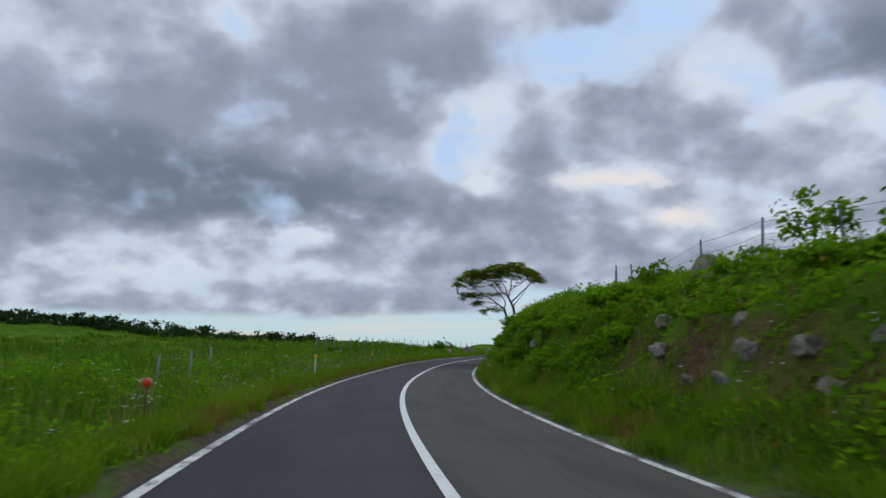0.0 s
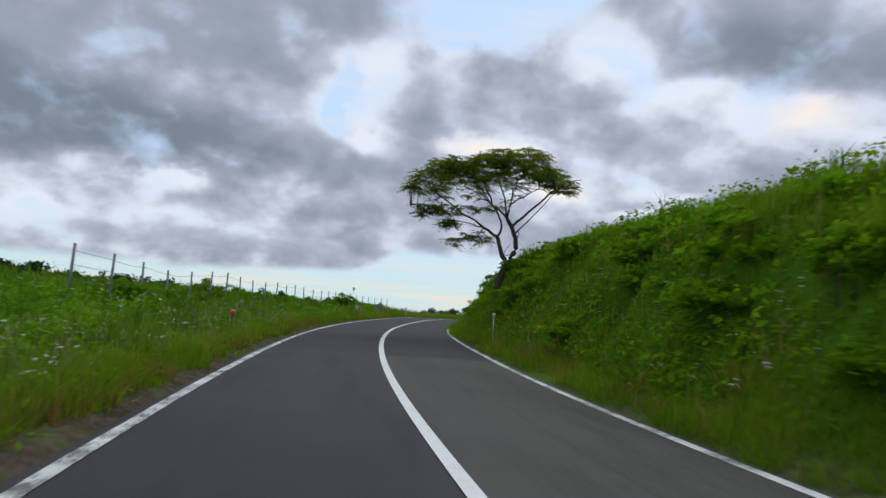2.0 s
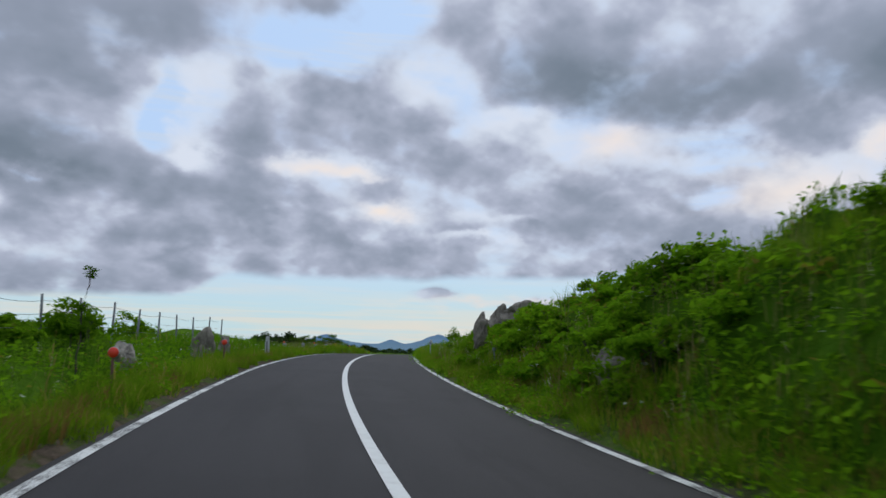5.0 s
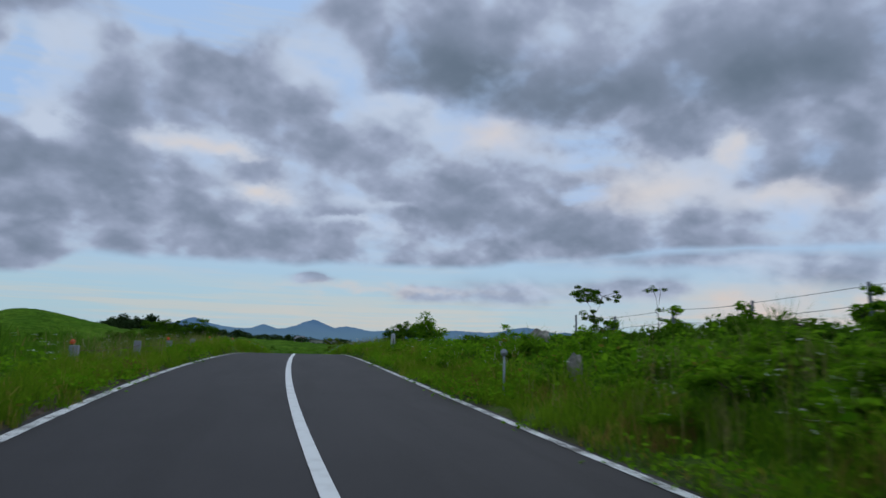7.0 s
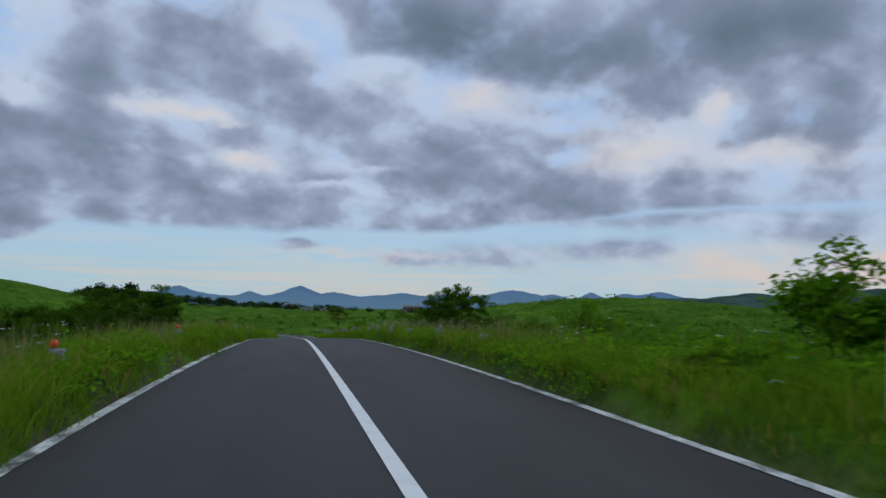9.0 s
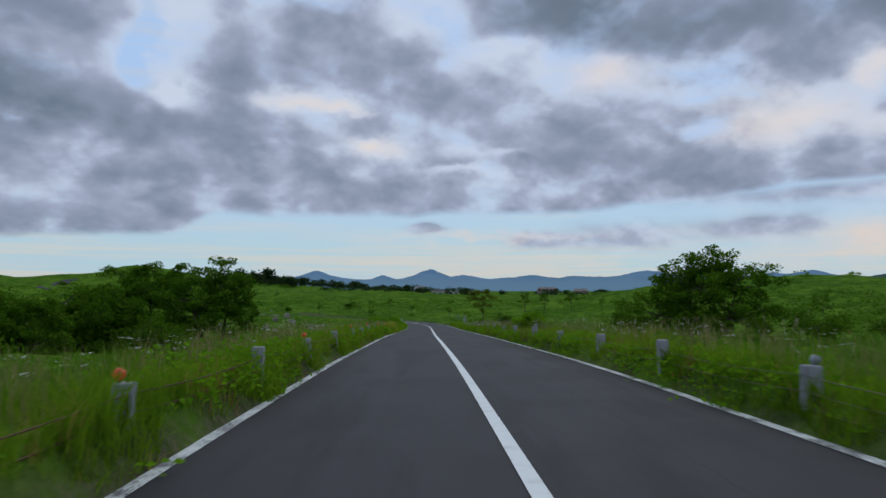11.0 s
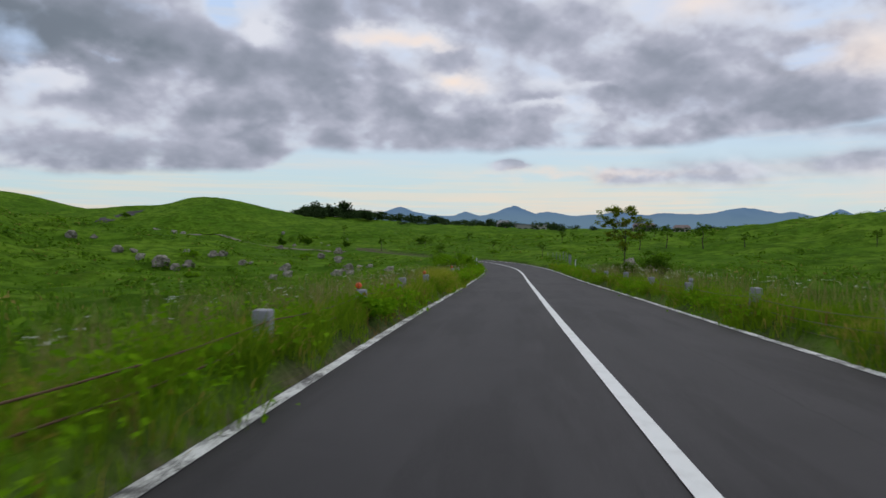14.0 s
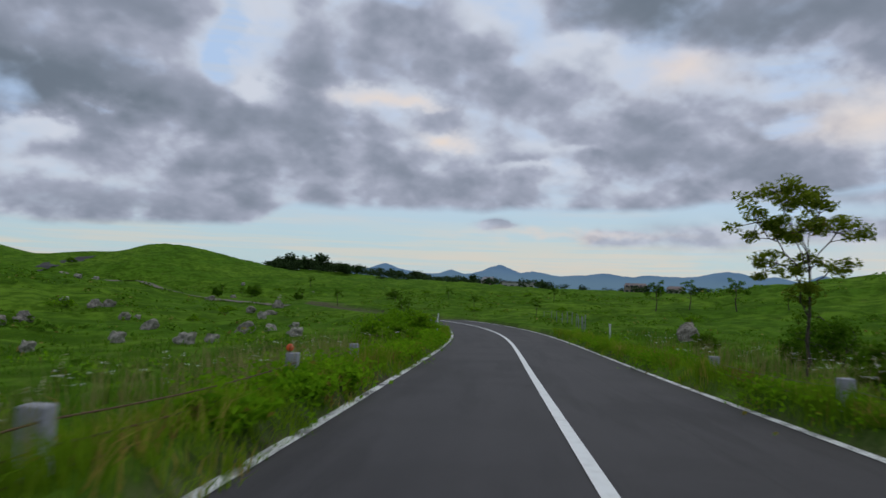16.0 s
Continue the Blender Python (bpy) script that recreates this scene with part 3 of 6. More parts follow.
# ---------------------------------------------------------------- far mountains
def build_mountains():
    m, n = material("far mountains in self-lit haze blue")
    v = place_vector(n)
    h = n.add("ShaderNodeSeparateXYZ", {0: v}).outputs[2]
    # Air haze is painted in: self-lit blue, paler towards the foot.
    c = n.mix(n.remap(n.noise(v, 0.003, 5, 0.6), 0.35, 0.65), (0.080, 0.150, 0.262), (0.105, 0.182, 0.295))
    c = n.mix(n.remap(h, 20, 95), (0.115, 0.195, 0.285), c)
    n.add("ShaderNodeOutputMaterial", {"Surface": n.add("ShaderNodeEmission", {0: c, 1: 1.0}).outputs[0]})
    peaks = [(24.2, 0.75, 1.5), (29.4, 0.5, 0.8), (33.4, 0.95, 1.6), (36.0, 0.5, 1.6), (41.5, 0.45, 3.0), (45.4, 0.4, 2.2), (50.7, 0.75, 2.6), (53.9, 0.45, 1.4), (56.9, 0.65, 1.0), (59.5, 0.5, 1.5), (62, 0.75, 2.0), (69, 0.5, 2.2), (76.5, 0.75, 3.0), (88, 0.9, 6.0), (-20, 0.4, 9)]
    az = np.arange(-60, 130, 0.22)
    el = 0.78 + 0 * az
    for p, hgt, w in peaks:
        el = np.maximum(el, 0.80 + hgt * np.exp(-np.abs((az - p) / w) ** 1.5))
    r = np.random.RandomState(5)
    el = el + 0.08 * np.convolve(r.uniform(-1, 1, len(az) + 6), np.ones(7) / 3, "valid")
    el = np.where(az < 20, 0.4, el + 0.2)
    steps = np.array([0.0, 0.25, 0.5, 0.75, 0.92, 1.0, 0.9, 0.0])
    dist = np.array([3500, 3620, 3720, 3820, 3880, 3920, 4000, 4300])
    A, I = np.meshgrid(np.radians(az), np.arange(len(steps)), indexing="ij")
    D = dist[I] + 90 * np.sin(A * 60 + I) * (I > 0) * (I < 5)
    Z = np.tan(np.radians(el))[:, None] * 3900 * steps[I] - 15
    Z = Z + 12 * np.sin(A * 140 + I * 1.7) * ((I > 0) & (I < 4))
    X, Y = 40 + np.sin(A) * D, 120 + np.cos(A) * D
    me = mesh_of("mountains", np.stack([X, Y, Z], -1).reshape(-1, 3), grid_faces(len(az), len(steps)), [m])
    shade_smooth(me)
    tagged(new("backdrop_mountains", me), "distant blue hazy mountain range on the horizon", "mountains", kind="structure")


def build_wooded_range():
    """A nearer, darker range of wooded hills."""
    m, n = material("near wooded range, self-lit")
    v = place_vector(n)
    # The hills glow in a fixed dark blue-green instead of taking daylight.
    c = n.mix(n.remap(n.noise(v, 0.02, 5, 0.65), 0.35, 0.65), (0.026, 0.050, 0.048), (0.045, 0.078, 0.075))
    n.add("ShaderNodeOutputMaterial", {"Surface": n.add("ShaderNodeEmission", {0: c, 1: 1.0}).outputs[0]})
    az = np.arange(56, 128, 0.18)
    el = -0.5 + 1.45 * smooth(az, 57, 62) + 0.42 * np.exp(-((az - 68.4) / 2.0) ** 2) + 0.75 * smooth(az, 71, 77) + 0.5 * smooth(az, 84, 95)
    r = np.random.RandomState(8)
    el = el + 0.05 * np.convolve(r.uniform(-1, 1, len(az) + 4), np.ones(5) / 2.5, "valid")
    steps = np.array([-0.3, 0.3, 0.6, 0.85, 1.0, 0.7, -0.3])
    dist = np.array([1900, 1960, 2000, 2040, 2080, 2160, 2300])
    A, I = np.meshgrid(np.radians(az), np.arange(len(steps)), indexing="ij")
    Z = 3 + np.tan(np.radians(el))[:, None] * 2050 * steps[I]
    X, Y = 35 + np.sin(A) * dist[I], 105 + np.cos(A) * dist[I]
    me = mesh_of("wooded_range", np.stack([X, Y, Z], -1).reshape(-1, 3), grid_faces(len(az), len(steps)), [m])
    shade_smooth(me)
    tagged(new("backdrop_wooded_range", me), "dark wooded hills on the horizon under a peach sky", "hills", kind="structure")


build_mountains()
build_wooded_range()

# ---------------------------------------------------------------- helpers for things
def part(name, me, parent, label=""):
    """Links a mesh as one part of a thing."""
    ob = new(name, me)
    ob.parent = parent
    return tagged(ob, label) if label else ob


def thing(name, at, label, category, group="", turn=0.0):
    e = new(name)
    e.empty_display_size = 0.2
    e.matrix_basis = Matrix.Translation(at) @ Matrix.Rotation(turn, 4, "Z")
    return tagged(e, label, category, group)


def heading_at(s):
    return float(line_at(s)[3])


def bm_mesh(name, bm, mats, smooth_it=True):
    me = bpy.data.meshes.new(name)
    bm.to_mesh(me)
    bm.free()
    for m in mats:
        me.materials.append(m)
    if smooth_it:
        shade_smooth(me)
    return me


def fast_mesh(name, verts, faces, mats):
    """verts n x 3; faces: list of arrays, each m x 3 or m x 4."""
    me = bpy.data.meshes.new(name)
    loops = np.concatenate([f.ravel() for f in faces]).astype(np.int32)
    sizes = np.concatenate([np.full(len(f), f.shape[1], np.int32) for f in faces])
    me.vertices.add(len(verts))
    me.vertices.foreach_set("co", np.ascontiguousarray(verts, np.float32).ravel())
    me.loops.add(len(loops))
    me.loops.foreach_set("vertex_index", loops)
    me.polygons.add(len(sizes))
    me.polygons.foreach_set("loop_start", np.concatenate([[0], np.cumsum(sizes)[:-1]]).astype(np.int32))
    me.polygons.foreach_set("loop_total", sizes)
    for m in mats:
        me.materials.append(m)
    me.update(calc_edges=True)
    return me


def tubes(lines, sides=6):
    """Tapered round limbs: each line is a list of (x, y, z, radius)."""
    V, F, at = [], [], 0
    ring = np.arange(sides) * 2 * math.pi / sides
    for line in lines:
        p = np.asarray(line, float)
        d = np.gradient(p[:, :3], axis=0)
        d /= np.linalg.norm(d, axis=1, keepdims=True) + 1e-9
        ref = np.where(np.abs(d[:, 2:3]) > 0.9, [[1.0, 0, 0]], [[0, 0, 1.0]])
        a = np.cross(d, ref)
        a /= np.linalg.norm(a, axis=1, keepdims=True) + 1e-9
        b = np.cross(d, a)
        v = p[:, None, :3] + p[:, 3, None, None] * (np.cos(ring)[None, :, None] * a[:, None] + np.sin(ring)[None, :, None] * b[:, None])
        V.append(v.reshape(-1, 3))
        n = len(p)
        i, j = np.meshgrid(np.arange(n - 1), np.arange(sides), indexing="ij")
        k = (j + 1) % sides
        F.append(np.stack([at + i * sides + j, at + i * sides + k, at + (i + 1) * sides + k, at + (i + 1) * sides + j], -1).reshape(-1, 4))
        at += n * sides
    return np.concatenate(V), np.concatenate(F)


def wiggle(a, b, n, amount, rng, r0, r1, sag=0.0):
    """A crooked limb from a to b."""
    t = np.linspace(0, 1, n)[:, None]
    p = np.asarray(a) * (1 - t) + np.asarray(b) * t
    w = np.cumsum(rng.normal(0, 1, (n, 3)), axis=0)
    w = w - w[:1] * (1 - t) - w[-1:] * t
    p = p + w * amount
    p[:, 2] += sag * np.sin(math.pi * t[:, 0])
    return np.concatenate([p, r0 * (1 - t) + r1 * t], 1)


def leaves(centres, size, rng, up=0.5, droop=0.0, ratio=0.5, along=None):
    """One bent diamond leaf at each centre, turned at random. Returns verts and faces."""
    n = len(centres)
    size = np.broadcast_to(size, n) * rng.uniform(0.7, 1.3, n)
    nrm = rng.normal(0, 1, (n, 3))
    nrm[:, 2] = np.abs(nrm[:, 2]) + up * 2
    nrm /= np.linalg.norm(nrm, axis=1, keepdims=True)
    d = rng.normal(0, 1, (n, 3)) if along is None else along + rng.normal(0, 0.35, (n, 3))
    d[:, 2] -= droop
    d -= nrm * (d * nrm).sum(1, keepdims=True)
    d /= np.linalg.norm(d, axis=1, keepdims=True) + 1e-9
    w = np.cross(nrm, d)
    L = size[:, None]
    base = centres - d * L * 0.5
    tip = centres + d * L * 0.5 - nrm * L * 0.12
    mid = centres + nrm * L * 0.05
    v = np.stack([base, mid + w * L * ratio * 0.5, tip, mid - w * L * ratio * 0.5], 1).reshape(-1, 3)
    i = np.arange(n)[:, None] * 4
    return v, np.concatenate([i + [0, 1, 2], i + [0, 2, 3]])


# ---------------------------------------------------------------- more materials
def make_bark(name, dark, light):
    m, n = material(name)
    v = n.add("ShaderNodeTexCoord").outputs["Object"]
    a = n.noise(n.vec("MULTIPLY", v, (1, 1, 0.25)), 22, 5, 0.7)
    b = n.noise(v, 3, 3, 0.6)
    c = n.mix(n.remap(a, 0.3, 0.7), dark, light)
    c = n.mix(n.math("MULTIPLY", n.remap(b, 0.5, 0.7), 0.4), c, (0.10, 0.11, 0.08))
    surface(n, c, 0.9, a, 0.6, 0.03, spec=0.2)
    return m


def make_rock(name, dark, light):
    m, n = material(name)
    v = place_vector(n)
    a = n.noise(v, 3.0, 6, 0.65)
    b = n.noise(v, 18, 5, 0.7)
    streak = n.noise(n.vec("MULTIPLY", v, (5, 5, 0.8)), 2.0, 4, 0.6)
    c = n.mix(n.remap(a, 0.35, 0.65), dark, light)
    c = n.mix(n.math("MULTIPLY", n.remap(streak, 0.5, 0.7), 0.55), c, tuple(q * 0.45 for q in dark))
    c = n.mix(n.math("MULTIPLY", n.remap(b, 0.55, 0.75), 0.5), c, (0.40, 0.41, 0.36))
    moss = n.math("MULTIPLY", n.remap(n.noise(v, 1.7, 4, 0.6), 0.5, 0.68), 0.5)
    c = n.mix(moss, c, (0.08, 0.10, 0.03))
    surface(n, c, 0.92, n.math("ADD", a, n.math("MULTIPLY", b, 0.5)), 0.8, 0.08, spec=0.2)
    return m


def make_concrete(name, base):
    m, n = material(name)
    v = n.add("ShaderNodeTexCoord").outputs["Object"]
    a = n.noise(v, 40, 4, 0.7)
    b = n.noise(n.vec("MULTIPLY", v, (3, 3, 0.7)), 2.5, 4, 0.6)
    r = n.add("ShaderNodeObjectInfo").outputs["Random"]
    c = n.mix(n.remap(a, 0.3, 0.7), tuple(q * 0.8 for q in base), tuple(q * 1.15 for q in base))
    c = n.mix(n.math("MULTIPLY", n.remap(b, 0.45, 0.7), 0.6), c, tuple(q * 0.45 for q in base))
    c = n.mix(n.math("MULTIPLY", r, 0.3), c, tuple(q * 0.7 for q in base))
    surface(n, c, 0.9, a, 0.4, 0.01, spec=0.3)
    return m


def make_plain(name, colour, rough=0.5, metal=0.0, dirt=0.4, scale=30):
    m, n = material(name)
    v = n.add("ShaderNodeTexCoord").outputs["Object"]
    a = n.noise(v, scale, 5, 0.65)
    c = n.mix(n.math("MULTIPLY", n.remap(a, 0.5, 0.75), dirt), colour, tuple(q * 0.4 + 0.01 for q in colour))
    surface(n, c, n.remap(a, 0.2, 0.8, rough * 0.8, min(1.0, rough * 1.2)), a, 0.2, 0.004, metal)
    return m


BARK = make_bark("grey brown bark", (0.030, 0.024, 0.020), (0.105, 0.085, 0.070))
LEAF_ACACIA = make_leaf("feathery crown leaves", (0.080, 0.130, 0.010), (0.230, 0.300, 0.022), (0.20, 0.20, 0.03), 0.06, 0.6, 0.6)
LEAF_TREE = make_leaf("broad tree leaves", (0.030, 0.085, 0.005), (0.120, 0.240, 0.012), (0.10, 0.14, 0.02), 0.06, 0.4, 0.5)
LEAF_DRY = make_leaf("yellowish tree leaves", (0.080, 0.130, 0.010), (0.230, 0.290, 0.025), (0.26, 0.20, 0.05), 0.12, 0.55, 1.2)
LEAF_BUSH = make_leaf("shrub leaves", (0.062, 0.170, 0.005), (0.205, 0.390, 0.014), (0.20, 0.25, 0.03), 0.08, 0.5, 0.8)
LEAF_WEED = make_leaf("weed leaves", (0.070, 0.200, 0.005), (0.225, 0.430, 0.014), (0.22, 0.17, 0.03), 0.10, 0.5, 0.7)
LEAF_FAR = make_leaf("far woodland leaves", (0.025, 0.050, 0.018), (0.055, 0.095, 0.030), (0.06, 0.09, 0.02), 0.04, 0.2, 0.05)
STRAW = make_leaf("dry grass stalks", (0.16, 0.17, 0.05), (0.34, 0.30, 0.12), (0.40, 0.32, 0.16), 0.3, 0.3)
RUSSET = make_leaf("russet seed grass", (0.17, 0.115, 0.03), (0.30, 0.20, 0.06), (0.26, 0.12, 0.05), 0.4, 0.35)
PLUME = make_leaf("pale seed heads", (0.42, 0.40, 0.26), (0.62, 0.58, 0.42), (0.5, 0.42, 0.25), 0.2, 0.4)
YELLOW_GRASS = make_leaf("yellow-green grass", (0.20, 0.27, 0.02), (0.42, 0.46, 0.05), (0.45, 0.33, 0.08), 0.15, 0.5)
PETAL = make_plain("white petals", (0.78, 0.78, 0.72), 0.8, 0, 0.2, 60)
ROCK = make_rock("weathered limestone", (0.165, 0.150, 0.125), (0.33, 0.305, 0.26))
ROCK_PALE = make_rock("pale limestone", (0.21, 0.20, 0.17), (0.40, 0.38, 0.33))
CONCRETE = make_concrete("weathered concrete", (0.30, 0.31, 0.33))
CONCRETE_PALE = make_concrete("pale concrete", (0.44, 0.46, 0.46))
RUST = make_plain("rusty wire rope", (0.115, 0.062, 0.032), 0.85, 0.3, 0.6, 120)
DULL_ROPE = make_plain("dull wire rope", (0.15, 0.14, 0.08), 0.8, 0.3, 0.6, 120)
STEEL = make_plain("galvanised steel", (0.33, 0.36, 0.38), 0.55, 0.5, 0.5, 40)
FENCE_STEEL = make_plain("dull weathered steel", (0.17, 0.19, 0.20), 0.7, 0.2, 0.5, 40)
WIRE = make_plain("grey wire", (0.12, 0.13, 0.14), 0.6, 0.6, 0.3, 100)
ORANGE = make_plain("orange reflector", (0.85, 0.115, 0.02), 0.35, 0, 0.15, 20)
AMBER = make_plain("amber reflector", (0.90, 0.24, 0.02), 0.35, 0, 0.15, 20)
RED = make_plain("red reflector", (0.75, 0.05, 0.02), 0.35, 0, 0.15, 20)
BROWN_POLE = make_plain("brown painted pole", (0.10, 0.045, 0.03), 0.7, 0, 0.4, 30)
WHITE_POLE = make_plain("white painted pole", (0.50, 0.53, 0.52), 0.6, 0, 0.5, 30)
INK_AND_SLOT_SHADE = make_plain("grey lettering and slot shade", (0.12, 0.13, 0.14), 0.7)


# ---------------------------------------------------------------- the tree on the cutting
def hero_tree():
    rng = np.random.RandomState(21)
    base = place(62.0, 4.75, -0.17)
    right = Vector((math.cos(radians(-25.9)), math.sin(radians(-25.9)), 0))
    ahead = Vector((-right.y, right.x, 0))
    root = thing("umbrella_tree", base, "lone umbrella-shaped tree with forked dark trunk on the grassy bank", "tree")
    root.scale = (0.96, 0.96, 0.935)

    def P(u, w, v=0.0):
        q = right * u + ahead * v
        return (q.x, q.y, w + 0.25)

    def limb(points, r0, r1):
        out = []
        pts = [np.array(p) for p in points]
        n = len(pts) - 1
        for i in range(n):
            a, b = r0 + (r1 - r0) * i / n, r0 + (r1 - r0) * (i + 1) / n
            seg = wiggle(pts[i], pts[i + 1], 5, 0.025, rng, a, b)
            out.append(seg if i == n - 1 else seg[:-1])
        return np.concatenate(out)

    trunk = limb([P(0.0, -0.9), P(-0.15, -0.3), P(0.0, 0.3), P(0.2, 0.75)], 0.21, 0.15)
    left = limb([P(0.2, 0.75), P(-0.08, 1.35), P(-0.28, 2.05)], 0.115, 0.09)
    rght = limb([P(0.2, 0.75), P(0.52, 1.35), P(0.55, 2.0), P(0.35, 2.5), P(0.12, 2.9)], 0.13, 0.085)
    low = limb([P(-0.28, 2.05), P(-0.9, 2.45, 0.2), P(-1.9, 3.1, 0.5), P(-3.3, 4.2, 0.8)], 0.07, 0.025)
    lows = [limb([P(-0.28, 2.05), P(-0.1, 2.5, -0.3), P(-0.35, 3.1, -0.9), P(-1.4, 4.3, -1.8)], 0.06, 0.02),
            limb([P(-0.9, 2.45, 0.2), P(-1.5, 2.55, -0.3), P(-2.4, 2.6, -0.7)], 0.035, 0.012),
            limb([P(-1.9, 3.1, 0.5), P(-3.0, 3.2, 0.2), P(-4.3, 3.3, 0.2)], 0.03, 0.01),
            limb([P(-0.9, 2.45, 0.2), P(-1.2, 2.1, 0.6), P(-2.0, 2.0, 0.9)], 0.03, 0.01)]
    ups = [limb([P(0.35, 2.5), P(1.35, 3.55, 0.3), P(2.2, 4.4, 0.4), P(2.8, 4.6, 0.4)], 0.065, 0.015),
           limb([P(0.5, 2.2), P(1.2, 2.95, -0.3), P(2.2, 4.0, -1.2)], 0.04, 0.012),
           limb([P(0.12, 2.9), P(0.25, 3.6, 0.2), P(0.4, 4.6, 0.5), P(0.9, 5.6, 0.8)], 0.06, 0.015),
           limb([P(0.12, 2.9), P(-0.6, 3.6, 0.4), P(-1.6, 4.8, 1.2)], 0.055, 0.015),
           limb([P(0.12, 2.9), P(0.0, 3.7, -0.6), P(-0.4, 4.8, -1.7)], 0.05, 0.015),
           limb([P(0.25, 3.6, 0.2), P(1.0, 4.3, 1.2), P(1.9, 5.0, 2.0)], 0.04, 0.012),
           limb([P(-0.6, 3.6, 0.4), P(-1.0, 4.5, -0.5), P(-2.4, 5.0, -1.0)], 0.04, 0.012)]
    snag = [limb([P(0.55, 1.9), P(0.7, 2.2), P(0.68, 2.55)], 0.025, 0.008), limb([P(0.5, 1.2), P(0.2, 1.2), P(0.1, 1.28)], 0.03, 0.015), limb([P(0.05, 1.3), P(0.25, 1.6), P(0.32, 1.75)], 0.014, 0.004)]
    limbs = [trunk, left, rght, low] + lows + ups + snag
    ends = np.concatenate([q[:, :3] for q in [low] + lows + ups])
    # leaf pads: a flat dome over the limbs, and low sprays on one side
    pads = []
    while len(pads) < 400:
        u, v = rng.uniform(-4.5, 2.95), rng.uniform(-2.9, 2.9)
        if ((u + 0.78) / 3.8) ** 2 + (v / 2.9) ** 2 > 1:
            continue
        top = np.interp(u, [-4.5, -3.9, -3.2, -2.1, -1.0, 0.0, 0.9, 1.5, 2.2, 2.95], [4.35, 4.85, 5.1, 5.4, 5.6, 5.8, 6.0, 5.75, 5.2, 4.5])
        low_w = np.interp(u, [-4.1, -2.0, 0.0, 1.5, 2.95], [3.95, 4.0, 3.9, 4.1, 4.2])
        top = top - 0.45 * (v / 2.9) ** 2 + 0.12 * math.sin(u * 3.1 + v * 1.3)
        pads.append((u, top - min(abs(rng.normal(0, 0.42)), max(0.05, top - low_w)), v))
    for cu, cw, cv, n, su in ((-2.3, 2.55, -0.5, 13, 0.40), (-1.9, 2.0, 0.8, 13, 0.38), (-3.6, 3.15, 0.2, 14, 0.45), (-0.95, 2.1, 0.7, 7, 0.3), (-3.0, 3.3, 0.5, 12, 0.6), (-1.3, 3.2, -0.4, 10, 0.6)):
        for i in range(n):
            pads.append((cu + rng.normal(0, su), cw + rng.normal(0, 0.13), cv + rng.normal(0, 0.4)))
    V, F, at, twigs = [], [], 0, []
    for u, w, v in pads:
        c = np.array(P(u, w, v))
        j = np.argmin(((ends - c) ** 2).sum(1) + (ends[:, 2] > c[2]) * 1.0)
        twigs.append(wiggle(ends[j], c, 4, 0.03, rng, 0.012, 0.004))
        for f in range(9):
            a = rng.uniform(0, 2 * math.pi)
            d = np.array([math.cos(a), math.sin(a), rng.uniform(-0.25, 0.35)])
            t = np.linspace(0.08, rng.uniform(0.32, 0.55), 9)
            stem = c + d * t[:, None] - np.array([0, 0, 1]) * (t[:, None] ** 2) * 0.6
            side = np.cross(d, [0, 0, 1])
            cen = np.concatenate([stem + side * 0.045, stem - side * 0.045])
            along = np.concatenate([np.tile(d * 0.4 + side, (9, 1)), np.tile(d * 0.4 - side, (9, 1))])
            vv, ff = leaves(cen, 0.095, rng, 0.6, 0.35, 0.34, along)
            V.append(vv)
            F.append(ff + at)
            at += len(vv)
    tv, tf = tubes(limbs, 8)
    me = fast_mesh("trunk", tv, [tf], [BARK])
    shade_smooth(me)
    part("trunk", me, root, "crooked forked dark trunk and limbs")
    wv, wf = tubes(twigs, 4)
    tagged(part("branchwork", fast_mesh("branchwork", wv, [wf], [BARK]), root), "thin dark twigs", kind="stuff")
    part("crown", fast_mesh("crown", np.concatenate(V), [np.concatenate(F)], [LEAF_ACACIA]), root, "flat umbrella crown of small feathery leaves")


